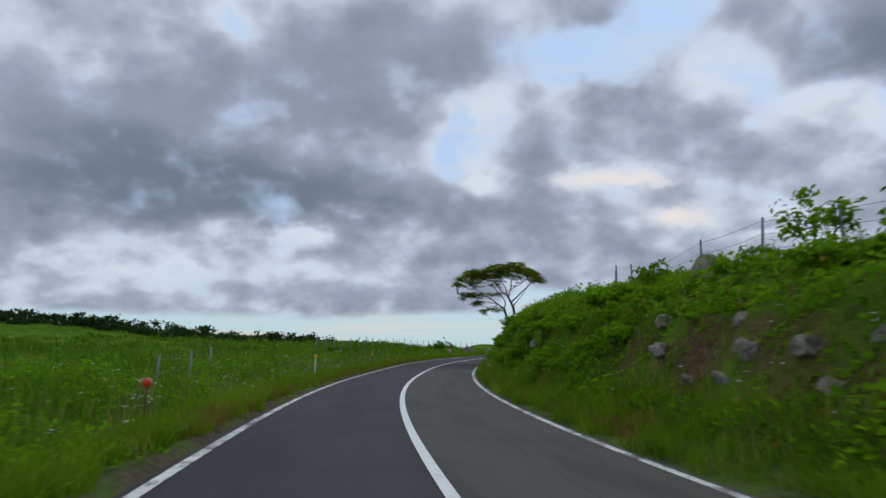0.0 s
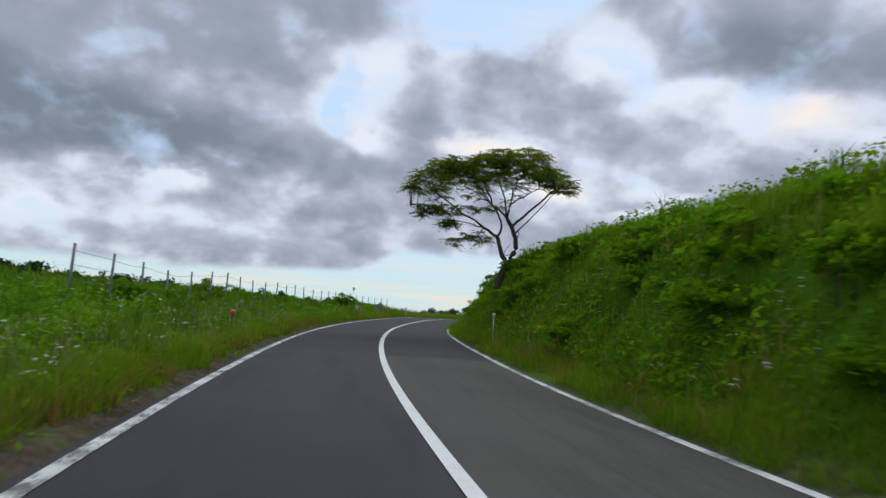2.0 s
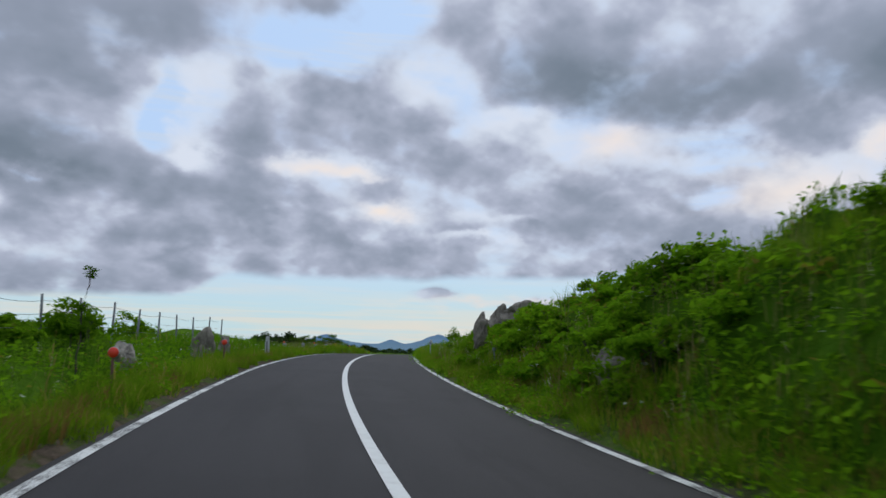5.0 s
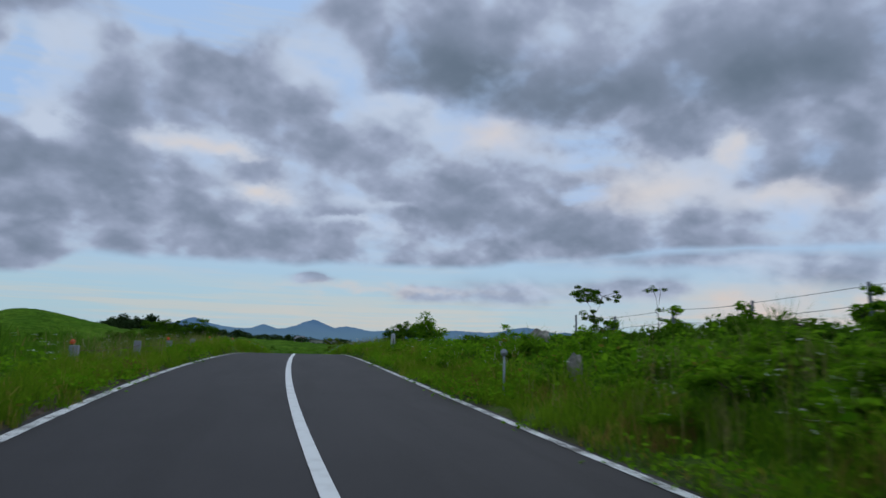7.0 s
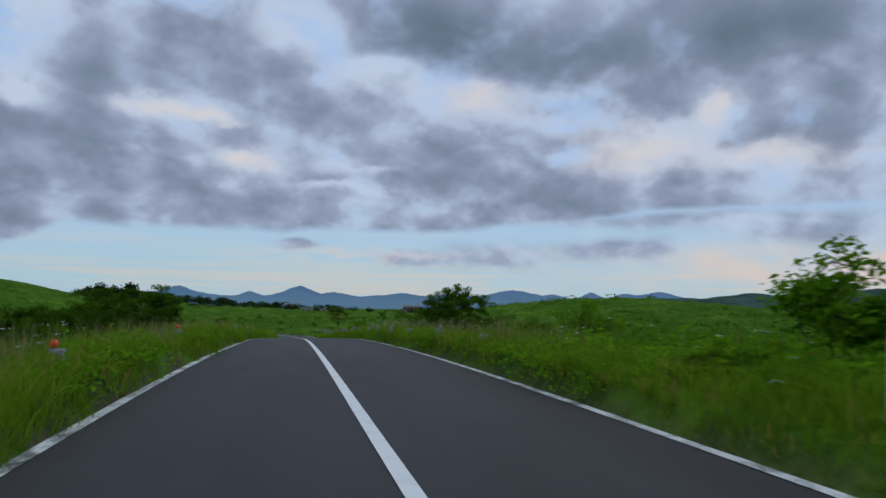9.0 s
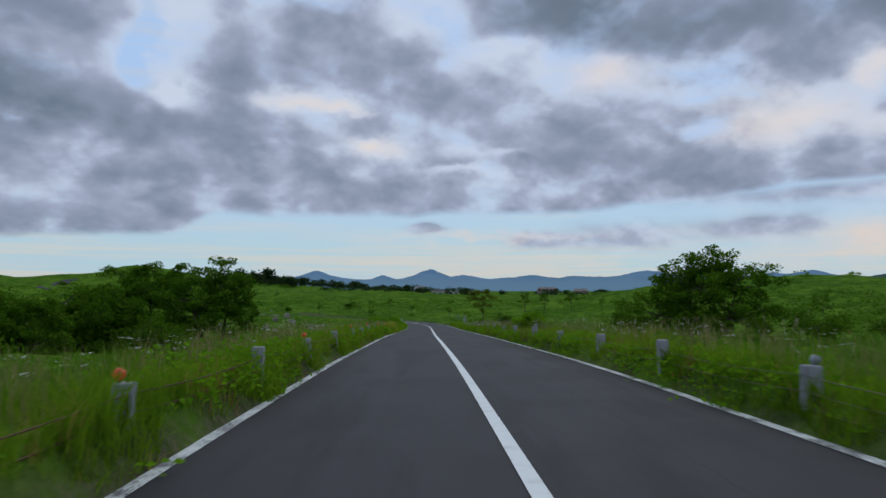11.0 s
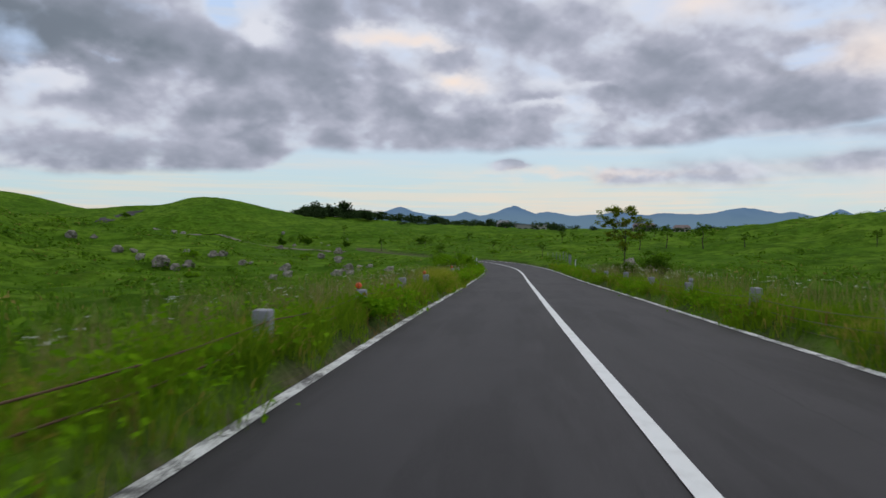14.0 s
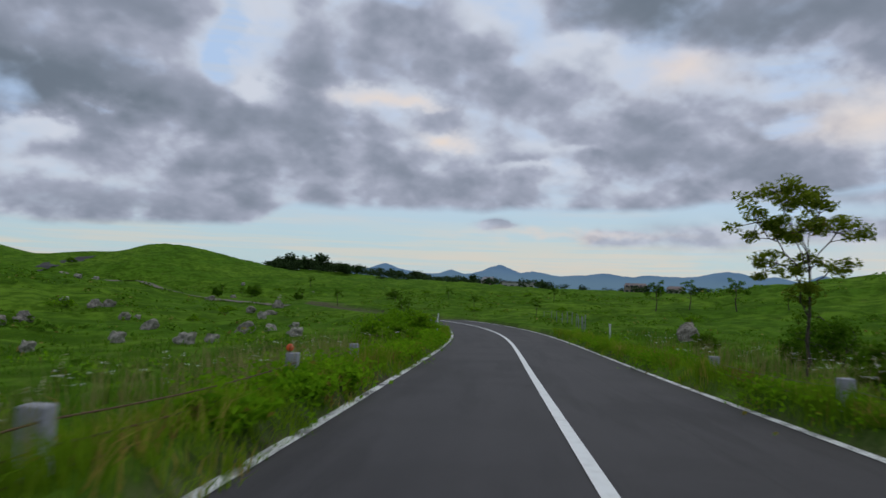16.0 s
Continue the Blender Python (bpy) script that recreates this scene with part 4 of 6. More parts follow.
# ---------------------------------------------------------------- trees and shrubs of common growth
def tree_parts(seed, height, width, leaf=0.12, clusters=60, per=70, trunk_r=0.09, clear=0.3, stems=1, ball=0.38, dense=1.0, lobes=None):
    """Trunk and crown meshes of a tree; lobes: (x, y, z, radius) of crown masses as shares of the height and width."""
    rng = np.random.RandomState(seed)
    lobes = lobes or [(0, 0, 0.62, 0.5), (0.22, 0.1, 0.75, 0.3), (-0.22, -0.1, 0.72, 0.32), (0.05, -0.22, 0.82, 0.26), (0.3, -0.1, 0.5, 0.25), (-0.3, 0.12, 0.48, 0.26)]
    limbs, knots = [], []
    for k in range(stems):
        a = rng.uniform(0, 2 * math.pi)
        foot = np.array([math.cos(a), math.sin(a), 0]) * (0.12 * (stems > 1)) * width
        top = foot * 2.2 + np.array([rng.normal(0, 0.04) * width, rng.normal(0, 0.04) * width, height * (0.62 if stems == 1 else 0.5)])
        line = wiggle(foot - [0, 0, 0.25], top, 8, 0.03 * height / 3, rng, trunk_r, trunk_r * 0.35)
        limbs.append(line)
        knots += [q for q in line if q[2] > clear * height]
    for lx, ly, lz, lr in lobes:
        end = np.array([lx * width, ly * width, lz * height])
        k = knots[rng.randint(len(knots))]
        k = min(knots, key=lambda q: ((q[:3] - end * [0.4, 0.4, 0.75]) ** 2).sum())
        br = wiggle(k[:3], end, 6, 0.03 * height / 3, rng, k[3] * 0.6, 0.012)
        limbs.append(br)
    joints = np.concatenate([q[:, :3] for q in limbs])
    total = sum(l[3] ** 2 for l in lobes)
    V, F, at, twigs = [], [], 0, []
    for lx, ly, lz, lr in lobes:
        for i in range(max(2, int(clusters * lr ** 2 / total))):
            d = rng.normal(0, 1, 3)
            d /= np.linalg.norm(d)
            rad = lr * rng.uniform(0.45, 1.08)
            c = np.array([lx * width, ly * width, lz * height]) + d * np.array([rad * width, rad * width, rad * min(height, width) * 0.62])
            if c[2] < clear * height * 0.8:
                continue
            j = np.argmin(((joints - c) ** 2).sum(1))
            twigs.append(wiggle(joints[j], c, 3, 0.02, rng, 0.011, 0.004))
            n = int(per * rng.uniform(0.6, 1.3) * dense)
            p = rng.normal(0, 1, (n, 3))
            p = p / np.linalg.norm(p, axis=1, keepdims=True) * rng.uniform(0, 1, (n, 1)) ** 0.4
            p = p * [ball, ball, ball * 0.6] * rng.uniform(0.55, 1.0) * 0.95 + c
            vv, ff = leaves(p, leaf, rng, 0.45, 0.3, 0.48)
            V.append(vv)
            F.append(ff + at)
            at += len(vv)
    return limbs + twigs, np.concatenate(V), np.concatenate(F)


def tree(name, at, label, seed, height, width, mat=None, category="tree", group="", turn=0.0, **kw):
    limbs, V, F = tree_parts(seed, height, width, **kw)
    root = thing(name, at, label, category, group, turn)
    tv, tf = tubes([q for q in limbs if len(q) > 4], 5)
    wv, wf = tubes([q for q in limbs if len(q) <= 4] or limbs[:1], 3)
    wf = wf + len(tv)
    tv, tf = np.concatenate([tv, wv]), np.concatenate([tf, wf])
    me = fast_mesh("trunk", tv, [tf], [BARK])
    shade_smooth(me)
    part("trunk" if category == "tree" else "woody_base", me, root)
    part("crown" if category == "tree" else "foliage", fast_mesh("crown", V, [F], [mat or LEAF_TREE]), root)
    return root


BUSH_LOBES = [(0, 0, 0.45, 0.42), (0.25, 0.1, 0.38, 0.3), (-0.25, -0.08, 0.4, 0.3), (0.0, -0.25, 0.35, 0.3), (0.05, 0.22, 0.5, 0.28), (-0.1, 0.0, 0.75, 0.22)]


def bush(at, seed, height, width, label, mat=None, group="roadside shrubs", leaf=0.14, per=50, clusters=44, **kw):
    return tree("shrub", at, label, seed, height, width, mat or LEAF_BUSH, "shrub", group, leaf=leaf, clusters=clusters, per=per, trunk_r=0.022, clear=0.06, stems=4, ball=0.34 * max(0.7, width / 1.6), lobes=BUSH_LOBES, **kw)


hero_tree()
# leafy clumps overhanging the edge line
for i, (s, lat, h, w) in enumerate([(180.6, -3.25, 0.34, 0.8), (181.8, -3.25, 0.28, 0.7), (169.8, -3.3, 0.35, 0.8), (171.2, -3.35, 0.3, 0.7), (199.0, -3.3, 0.26, 0.8), (201.5, -3.3, 0.28, 0.8), (203.5, -3.25, 0.24, 0.8)]):
    bush(place(s, lat), 210 + i, h, w, "big-leaved weed clump overhanging the edge line", LEAF_WEED, "weed clumps at the edge line", leaf=0.13, per=26, clusters=26)
# a clump of trees in the dip beside the guard posts
clump = "clump of trees in the dip"
DENSE = dict(clusters=240, per=92, leaf=0.155, clear=0.03, stems=3, ball=0.52, lobes=[(0, 0, 0.5, 0.42), (0.25, 0.12, 0.55, 0.34), (-0.25, -0.1, 0.52, 0.36), (0.05, -0.26, 0.6, 0.32), (0.3, -0.2, 0.25, 0.32), (-0.32, 0.18, 0.24, 0.34), (0.0, 0.3, 0.22, 0.34), (-0.15, -0.3, 0.22, 0.34), (0.1, 0.0, 0.80, 0.26), (-0.2, 0.05, 0.74, 0.26), (0.3, 0.0, 0.68, 0.24)])
tree("broadleaf_tree", place(171.5, -10.5, -0.1), "dark green broadleaf tree in a roadside clump", 31, 4.2, 4.3, group=clump, **dict(DENSE, clear=0.2, stems=3, clusters=210))
tree("broadleaf_tree", place(174.3, -14.5, -0.1), "tall broadleaf tree with pointed leafy tips", 32, 4.7, 4.3, group=clump, **dict(DENSE, clear=0.2, stems=3, clusters=210))
tree("broadleaf_tree", place(168.5, -14.5, -0.2), "dark green broadleaf tree in a roadside clump", 33, 3.4, 4.4, group=clump, **DENSE)
tree("broadleaf_tree", place(163.0, -15.5, -0.2), "low spreading broadleaf tree in a roadside clump", 34, 2.6, 4.2, group=clump, **DENSE)
tree("broadleaf_tree", place(160.0, -20.5, -0.2), "low spreading broadleaf tree in a roadside clump", 35, 2.7, 4.8, group=clump, **DENSE)
bush(place(166.5, -11.0), 36, 1.6, 2.6, "dense dark undergrowth below the trees", LEAF_TREE)
bush(place(158.0, -13.5), 37, 1.5, 3.0, "dense dark undergrowth below the trees", LEAF_TREE)
bush(place(152.0, -17.0), 38, 1.7, 3.4, "dense dark undergrowth below the trees", LEAF_TREE)
# the round tree on the other side
tree("broadleaf_tree", place(167.0, 10.6, -0.1), "round dense broadleaf tree beyond the guard posts", 41, 3.9, 5.0, **DENSE)
bush(place(164.0, 13.5), 42, 1.9, 3.0, "broad shrub beside the round tree", LEAF_TREE)
bush(place(160.5, 14.5), 43, 1.5, 2.4, "broad shrub beside the round tree", LEAF_TREE)
bush(place(170.5, 8.6), 44, 1.3, 2.2, "broad shrub beside the round tree", LEAF_TREE)
# the slender tree beside the road
tree("slender_tree", place(206.2, 4.9, -0.05), "slender young tree with two sparse yellowish leaf masses", 51, 3.95, 3.0, LEAF_DRY, clusters=92, per=64, leaf=0.10, clear=0.3, trunk_r=0.045, ball=0.26,
     lobes=[(-0.30, 0.0, 0.90, 0.20), (-0.40, 0.05, 0.76, 0.17), (-0.22, -0.05, 0.76, 0.18), (0.22, 0.05, 0.88, 0.18), (0.30, 0.0, 0.74, 0.17), (0.10, 0.1, 0.72, 0.14), (-0.14, 0.1, 0.58, 0.17), (0.10, -0.1, 0.58, 0.15), (-0.06, 0.0, 0.45, 0.13)])
bush(place(211.0, 7.4), 52, 1.9, 2.2, "dark shrub behind the slender tree", LEAF_TREE)
# saplings
FLAT_LOBES = [(0.0, 0.0, 0.3, 0.25), (-0.28, 0, 0.92, 0.26), (0.3, 0.05, 0.95, 0.24), (0.05, 0.1, 0.62, 0.2), (0.2, -0.1, 0.45, 0.22)]
tree("sapling", place(118.0, 10.7), "thin sapling with flat leafy tips above the fence", 61, 2.25, 2.5, LEAF_TREE, clusters=56, per=70, leaf=0.10, clear=0.2, trunk_r=0.025, ball=0.2, lobes=FLAT_LOBES)
tree("sapling", place(117.6, 13.0), "thin sapling with drooping tips above the fence", 62, 2.4, 1.0, LEAF_TREE, clusters=14, per=45, leaf=0.09, clear=0.2, trunk_r=0.022, ball=0.18, lobes=FLAT_LOBES)
tree("sapling", place(83.5, -4.6), "thin upright sapling beside the fence", 63, 2.3, 0.5, LEAF_TREE, clusters=14, per=26, leaf=0.08, clear=0.35, trunk_r=0.018, ball=0.16, lobes=[(0, 0, 0.6, 0.3), (0.1, 0, 0.85, 0.25), (-0.1, 0, 0.45, 0.3)])
bush(place(118.3, 10.4), 59, 1.0, 2.6, "dark leafy shrub round the foot of a sapling", LEAF_TREE)
bush(place(120.5, 11.6), 60, 0.8, 2.4, "dark leafy shrub round the foot of a sapling", LEAF_TREE)
bush(place(125.3, 5.9), 64, 1.9, 1.9, "leafy roadside shrub with upright shoots")
bush(place(140.0, 9.0), 65, 1.5, 2.2, "leafy green roadside shrub in grass")
bush(place(131.0, 11.4), 66, 1.7, 1.6, "leafy green roadside shrub in grass")
bush(place(172.9, 4.5), 67, 1.25, 1.9, "bright rounded shrub at the road's edge", LEAF_WEED, per=110, leaf=0.12)
for i, (x, y, h, w) in enumerate([(104.2, 303.9, 2.2, 3.0), (94.5, 287, 1.6, 1.6), (108, 288.5, 1.2, 1.6), (76.5, 446, 3.0, 4.0), (137.6, 315.8, 1.6, 2.6)]):
    bush(spot(x, y), 230 + i, h, w, "dark rounded shrub at the foot of the far hill", LEAF_TREE, "shrubs at the foot of the hill", leaf=0.26)
for i, (s, lat, h, w) in enumerate([(212.5, -4.2, 0.9, 1.4), (216.5, -4.0, 0.8, 1.3), (221.0, -5.4, 1.4, 2.2), (225.5, -4.1, 1.1, 1.6), (229.5, -4.6, 1.3, 2.0), (233.5, -5.6, 1.3, 2.4), (239.0, -6.0, 1.5, 2.6), (245.0, -6.5, 1.5, 3.0), (251.0, -6.0, 1.5, 3.0)]):
    bush(place(s, lat), 70 + i, h, w, "tangled green shrub crowding the road's edge")
for i, (s, lat, h, w) in enumerate([(52, -7.2, 0.8, 1.4), (55, -6.6, 0.6, 1.3), (58, -7.1, 0.7, 1.3), (61, -7.3, 1.1, 1.2), (73.5, -6.9, 0.9, 1.0), (80, -6.8, 0.7, 1.2), (86.5, -6.9, 0.9, 1.0), (66, -7.4, 1.1, 1.5), (63.5, -6.5, 0.8, 1.4), (70, -7.0, 0.8, 1.6), (88.0, -6.2, 1.2, 1.6), (97.5, -7.8, 1.3, 1.6), (77, -7.2, 0.7, 1.5), (90, -7.2, 0.8, 1.3), (107, -7.5, 0.8, 1.3), (15, -9, 1.4, 2.2), (22, -11, 1.0, 2.0)]):
    bush(place(s, lat), 80 + i, h, w, "leafy shrub growing along the wire fence")
for i, (s, lat, h, w) in enumerate([(108.5, 8.0, 0.55, 2.0), (112.0, 8.5, 0.5, 2.0), (105.0, 7.6, 0.65, 1.9), (115.0, 7.8, 0.4, 1.9), (119.5, 7.5, 0.5, 1.8), (123, 8.5, 0.5, 1.9), (110.2, 6.9, 0.5, 1.7), (106.6, 6.6, 0.5, 1.6), (117.5, 6.3, 0.5, 1.6), (102.5, 6.9, 0.55, 1.7), (98.0, 6.4, 0.55, 1.6), (98.5, 7.2, 0.5, 1.4), (101.5, 8.2, 0.65, 1.6), (96, 9, 0.6, 1.5), (17.5, 7.9, 1.9, 1.9), (14.5, 7.8, 1.5, 1.6), (26.5, 8.0, 1.2, 1.2), (29.0, 8.2, 1.0, 1.0), (11.5, 7.6, 1.4, 1.6), (214, 8, 0.8, 1.2), (218, 6.5, 0.7, 1.2), (203.0, 4.6, 0.8, 0.9)]):
    if s < 30:
        bush(place(s, lat), 90 + i, h, w, "sparse large-leaved vine climbing the fence on the bank", leaf=0.19, per=13, clusters=34)
    else:
        bush(place(s, lat), 90 + i, h, w, "leafy climbing shrub on top of the bank", LEAF_TREE)

for i, (s, lat, h) in enumerate([(103.0, 8.6, 1.25), (106.0, 8.6, 1.3), (108.7, 8.6, 1.35), (112.0, 8.6, 1.2), (100.0, 8.6, 1.3)]):
    bush(place(s, lat + 0.05), 180 + i, h, 0.75, "leafy creeper climbing a fence post", LEAF_BUSH, per=36, clusters=30)
BANK_SHRUB = bush(place(24.0, 5.6), 140, 0.7, 1.5, "low broad-leaved shrub on the face of the bank", LEAF_WEED, "low shrubs on the bank", leaf=0.17, per=34, clusters=26)
BANK_SHRUB_TALL = bush(place(33.0, 5.2), 141, 1.0, 1.5, "leafy upright shrub on the face of the bank", LEAF_BUSH, "low shrubs on the bank", leaf=0.14, per=40, clusters=26)
for i in range(210):
    rng = np.random.RandomState(700 + i)
    s = rng.uniform(4, 86) if i % 10 < 6 else rng.uniform(80, 126)
    lat = 4.0 + (2.4 if 20 < s < 86 else 4.0) * rng.uniform(0, 1) ** (0.8 if s < 80 else 1.6)
    if 10 < s < 20 and lat < 5.4:
        lat += 2.0
    k = rng.uniform(0.5, 0.95) if s < 86 else rng.uniform(0.5, 0.8)
    copy_thing(BANK_SHRUB if i % 5 < 3 else BANK_SHRUB_TALL, Matrix.Translation(place(s, lat, -0.05)) @ Matrix.Rotation(rng.uniform(0, 6.3), 4, "Z") @ Matrix.Diagonal((k, k, k * rng.uniform(0.7, 1.1), 1)))


# ---------------------------------------------------------------- rocks
def rock_mesh(seed, mat, detail=4):
    """A broken block of limestone: split faces, upright flutes and open cracks."""
    rng = np.random.RandomState(seed)
    bm = bmesh.new()
    bmesh.ops.create_icosphere(bm, subdivisions=detail, radius=1.0)
    cuts = []
    for i in range(15):
        d = rng.normal(0, 1, 3) * [1, 1, 0.75]
        cuts.append((Vector(d / np.linalg.norm(d)), rng.uniform(0.55, 0.92)))
    shift = Vector((seed * 3.1, seed * 1.7, 0))
    for v in bm.verts:
        v.co = v.co / (abs(v.co.x) ** 3 + abs(v.co.y) ** 3 + abs(v.co.z) ** 3) ** (1 / 3) * 0.98
        for d, k in cuts:
            q = v.co.dot(d)
            if q > k:
                v.co -= d * (q - k)
        out = v.co.normalized()
        p = v.co * 1.5 + shift
        flute = Vector((p.x * 3.2, p.y * 3.2, p.z * 0.9))
        crack = max(0.0, 1.0 - abs(noise.noise(p * 1.9 + Vector((9, 4, 2)))) * 7.0)
        v.co += out * (0.36 * noise.noise(p) + 0.10 * noise.noise(flute) + 0.07 * noise.noise(p * 5.3) + 0.03 * noise.noise(p * 11.0) - 0.08 * crack)
    return bm_mesh("rock", bm, [mat], False)


ROCKS = [rock_mesh(i, ROCK) for i in range(1, 6)]
ROCKS_PALE = [rock_mesh(i, ROCK_PALE) for i in range(6, 9)]


def rock(s, lat, size, label, group="", pale=False, sink=0.3, seed=0, lean=0.0, top=None):
    rng = np.random.RandomState(int(s * 7 + lat * 13) % 9999 + seed)
    meshes = ROCKS_PALE if pale else ROCKS
    ob = new("rock", meshes[rng.randint(len(meshes))])
    p = place(s, lat, size[2] * (0.75 - sink))
    if top is not None:
        p.z = float(line_at(s)[2]) + top - size[2] * 0.8
    ob.matrix_basis = Matrix.Translation(p) @ Matrix.Rotation(heading_at(min(max(s, -20), 299)), 4, "Z") @ Matrix.Rotation(lean, 4, "Y") @ Matrix.Rotation(rng.uniform(-0.35, 0.35), 4, "Z") @ Matrix.Diagonal((size[0], size[1], size[2], 1))
    return tagged(ob, label, "rock", group)


# size: half across the road, half along it, half height
rock(94.6, -4.8, (0.46, 0.5, 0.8), "tall grey limestone boulder in roadside grass", top=1.14)
rock(96.2, -4.3, (0.24, 0.26, 0.6), "grey limestone boulder beside a larger one", top=0.86)
rock(86.5, -4.7, (0.30, 0.36, 0.36), "small pale limestone boulder in the verge", pale=True, sink=-0.25)
for s, lat, size, top, lean in [(92.9, 5.5, (0.66, 0.5, 0.45), 2.30, 0.0), (93.0, 4.85, (0.27, 0.35, 0.5), 2.17, 0.1), (93.3, 4.33, (0.25, 0.32, 0.62), 1.95, 0.22)]:
    rock(s, lat, size, "massive grey limestone outcrop in the overgrown bank", "outcrop on the bank", top=top, lean=lean)
for i, (s, lat, h, w) in enumerate([(92.4, 4.95, 0.40, 0.8), (92.2, 5.5, 0.45, 1.0), (91.4, 5.0, 0.4, 0.9), (91.4, 5.8, 0.5, 1.2), (90.8, 5.2, 0.5, 1.3), (90.0, 4.6, 0.55, 1.4), (88.5, 4.4, 0.5, 1.2), (93.8, 3.9, 0.3, 0.7), (89.0, 5.5, 0.6, 1.8), (94.9, 5.6, 0.55, 1.3), (95.8, 4.9, 0.6, 1.4), (87.5, 4.9, 0.6, 1.6), (92.6, 6.3, 0.5, 1.0)]):
    bush(place(s, lat), 160 + i, h, w, "bushy growth round the limestone outcrop", LEAF_WEED)
rock(81.9, 4.25, (0.30, 0.36, 0.42), "half-buried rock in the bank", "rocks in the bank", top=1.1)
rock(21.0, 7.3, (0.42, 0.5, 0.5), "grey boulder on top of the bank", top=3.55)
for s, lat, a, b in [(18.2, 4.8, 0.2, 0.3), (17.6, 4.6, 0.14, 0.2), (18.6, 5.1, 0.15, 0.24), (15.2, 4.9, 0.16, 0.3), (14.6, 4.6, 0.17, 0.26), (14.9, 4.35, 0.13, 0.2), (13.4, 4.75, 0.15, 0.3), (12.6, 4.5, 0.13, 0.24), (12.2, 4.9, 0.14, 0.22), (16.2, 4.45, 0.12, 0.22), (10.8, 4.8, 0.14, 0.26), (10.2, 4.5, 0.15, 0.25), (21.2, 5.0, 0.12, 0.2), (30.0, 4.6, 0.15, 0.22)]:
    rock(s, lat, (a, b, a * 1.1), "half-buried rock in the bank", "rocks in the bank", sink=0.8)
rock(229.8, 9.4, (0.75, 0.7, 0.6), "dark rounded boulder in the meadow", sink=0.2)
rock(113.9, 7.2, (0.40, 0.42, 0.42), "pale rounded boulder among bushes", pale=True, sink=0.1)
rock(105.2, 4.6, (0.16, 0.18, 0.32), "small pale stone in the verge grass", pale=True, sink=0.1)
for i in range(46):
    rng = np.random.RandomState(500 + i)
    s, lat = rng.uniform(262, 430), -rng.uniform(8, 130)
    if i >= 40:
        # gathered in broken outcrops
        hub = np.random.RandomState(560 + i // 7)
        s, lat = hub.uniform(245, 350) + rng.normal(0, 3.5), -hub.uniform(14, 95) + rng.normal(0, 4.0)
    a = rng.uniform(0.3, 0.75) if i < 40 else rng.uniform(0.22, 0.75)
    rock(s, lat, (a * 1.2, a, a * rng.uniform(0.6, 1.2)), "far limestone boulder on the hillside", "boulders on the far hillside", pale=rng.rand() < 0.6, sink=0.45)
for s, lat, a in [(248, -36, 1.0), (249, -33.5, 0.8), (247, -34.4, 0.6), (275, -31, 0.85), (276, -29.5, 0.6), (265, -28, 0.6), (266, -27, 0.4), (216, -17, 0.36), (226, -19, 0.5), (238, -22, 0.6), (222, -14, 0.5), (223, -13.2, 0.4), (238, -16, 0.7), (242, -15, 0.55), (229, -11, 0.45), (287, -49, 0.9), (289, -46, 0.6), (274, -43, 0.8), (275, -41, 0.6), (284, -14, 0.6), (252, -14, 0.45)]:
    rock(s, lat, (a * 0.95, a * 0.85, a * 0.8), "jagged limestone boulder lying in the meadow", "boulders in the meadow", pale=a < 0.56, sink=0.52)


# ---------------------------------------------------------------- posts, cables, fences
def box_bm(w, d, h, bevel=0.01, top=1.0):
    bm = bmesh.new()
    bmesh.ops.create_cube(bm, size=1.0)
    for v in bm.verts:
        k = top if v.co.z > 0 else 1.0
        v.co = Vector((v.co.x * w * k, v.co.y * d * k, (v.co.z + 0.5) * h))
    bmesh.ops.bevel(bm, geom=list(bm.edges), offset=bevel, segments=2, affect="EDGES", profile=0.6)
    return bm


def rod_bm(r, h, sides=10, r2=None, z0=0.0):
    bm = bmesh.new()
    bmesh.ops.create_cone(bm, cap_ends=True, segments=sides, radius1=r, radius2=r if r2 is None else r2, depth=h, matrix=Matrix.Translation((0, 0, z0 + h / 2)))
    return bm


def disc_bm(r, thick, z, y=0.0):
    """A round plate facing along the road."""
    bm = bmesh.new()
    m = Matrix.Translation((0, y, z)) @ Matrix.Rotation(radians(90), 4, "X")
    bmesh.ops.create_cone(bm, cap_ends=True, segments=24, radius1=r, radius2=r * 0.93, depth=thick, matrix=m)
    return bm


POST_BODY = bm_mesh("post", box_bm(0.17, 0.15, 1.15, 0.018), [CONCRETE])
POST_DISC = bm_mesh("reflector", disc_bm(0.052, 0.025, 1.215), [ORANGE])
POST_DISC_GREY = bm_mesh("reflector", disc_bm(0.055, 0.025, 1.205), [STEEL])
POST_STEM = bm_mesh("stem", rod_bm(0.014, 0.16, 8, z0=1.10), [BROWN_POLE])


def guard_post(s, lat, top, disc=None, lean=0.0):
    x, y = plan(s, lat)
    zr = float(line_at(s)[2])
    e = thing("guard_post", Vector((float(x), float(y), zr + top - 1.15)), "square weathered concrete guard post" + (" with orange round reflector" if disc == "orange" else " with grey round reflector" if disc else ""), "guard post", "concrete guard posts along the road", heading_at(s) + lean)
    e.rotation_euler[1] = lean * 0.4
    part("post", POST_BODY, e)
    if disc:
        stem = part("stem", POST_STEM, e)
        stem.location = (-0.045, 0, 0) if lat < 0 else (0.045, 0, 0)
        part("reflector", POST_DISC if disc == "orange" else POST_DISC_GREY, stem, disc + " round reflector")
    return e


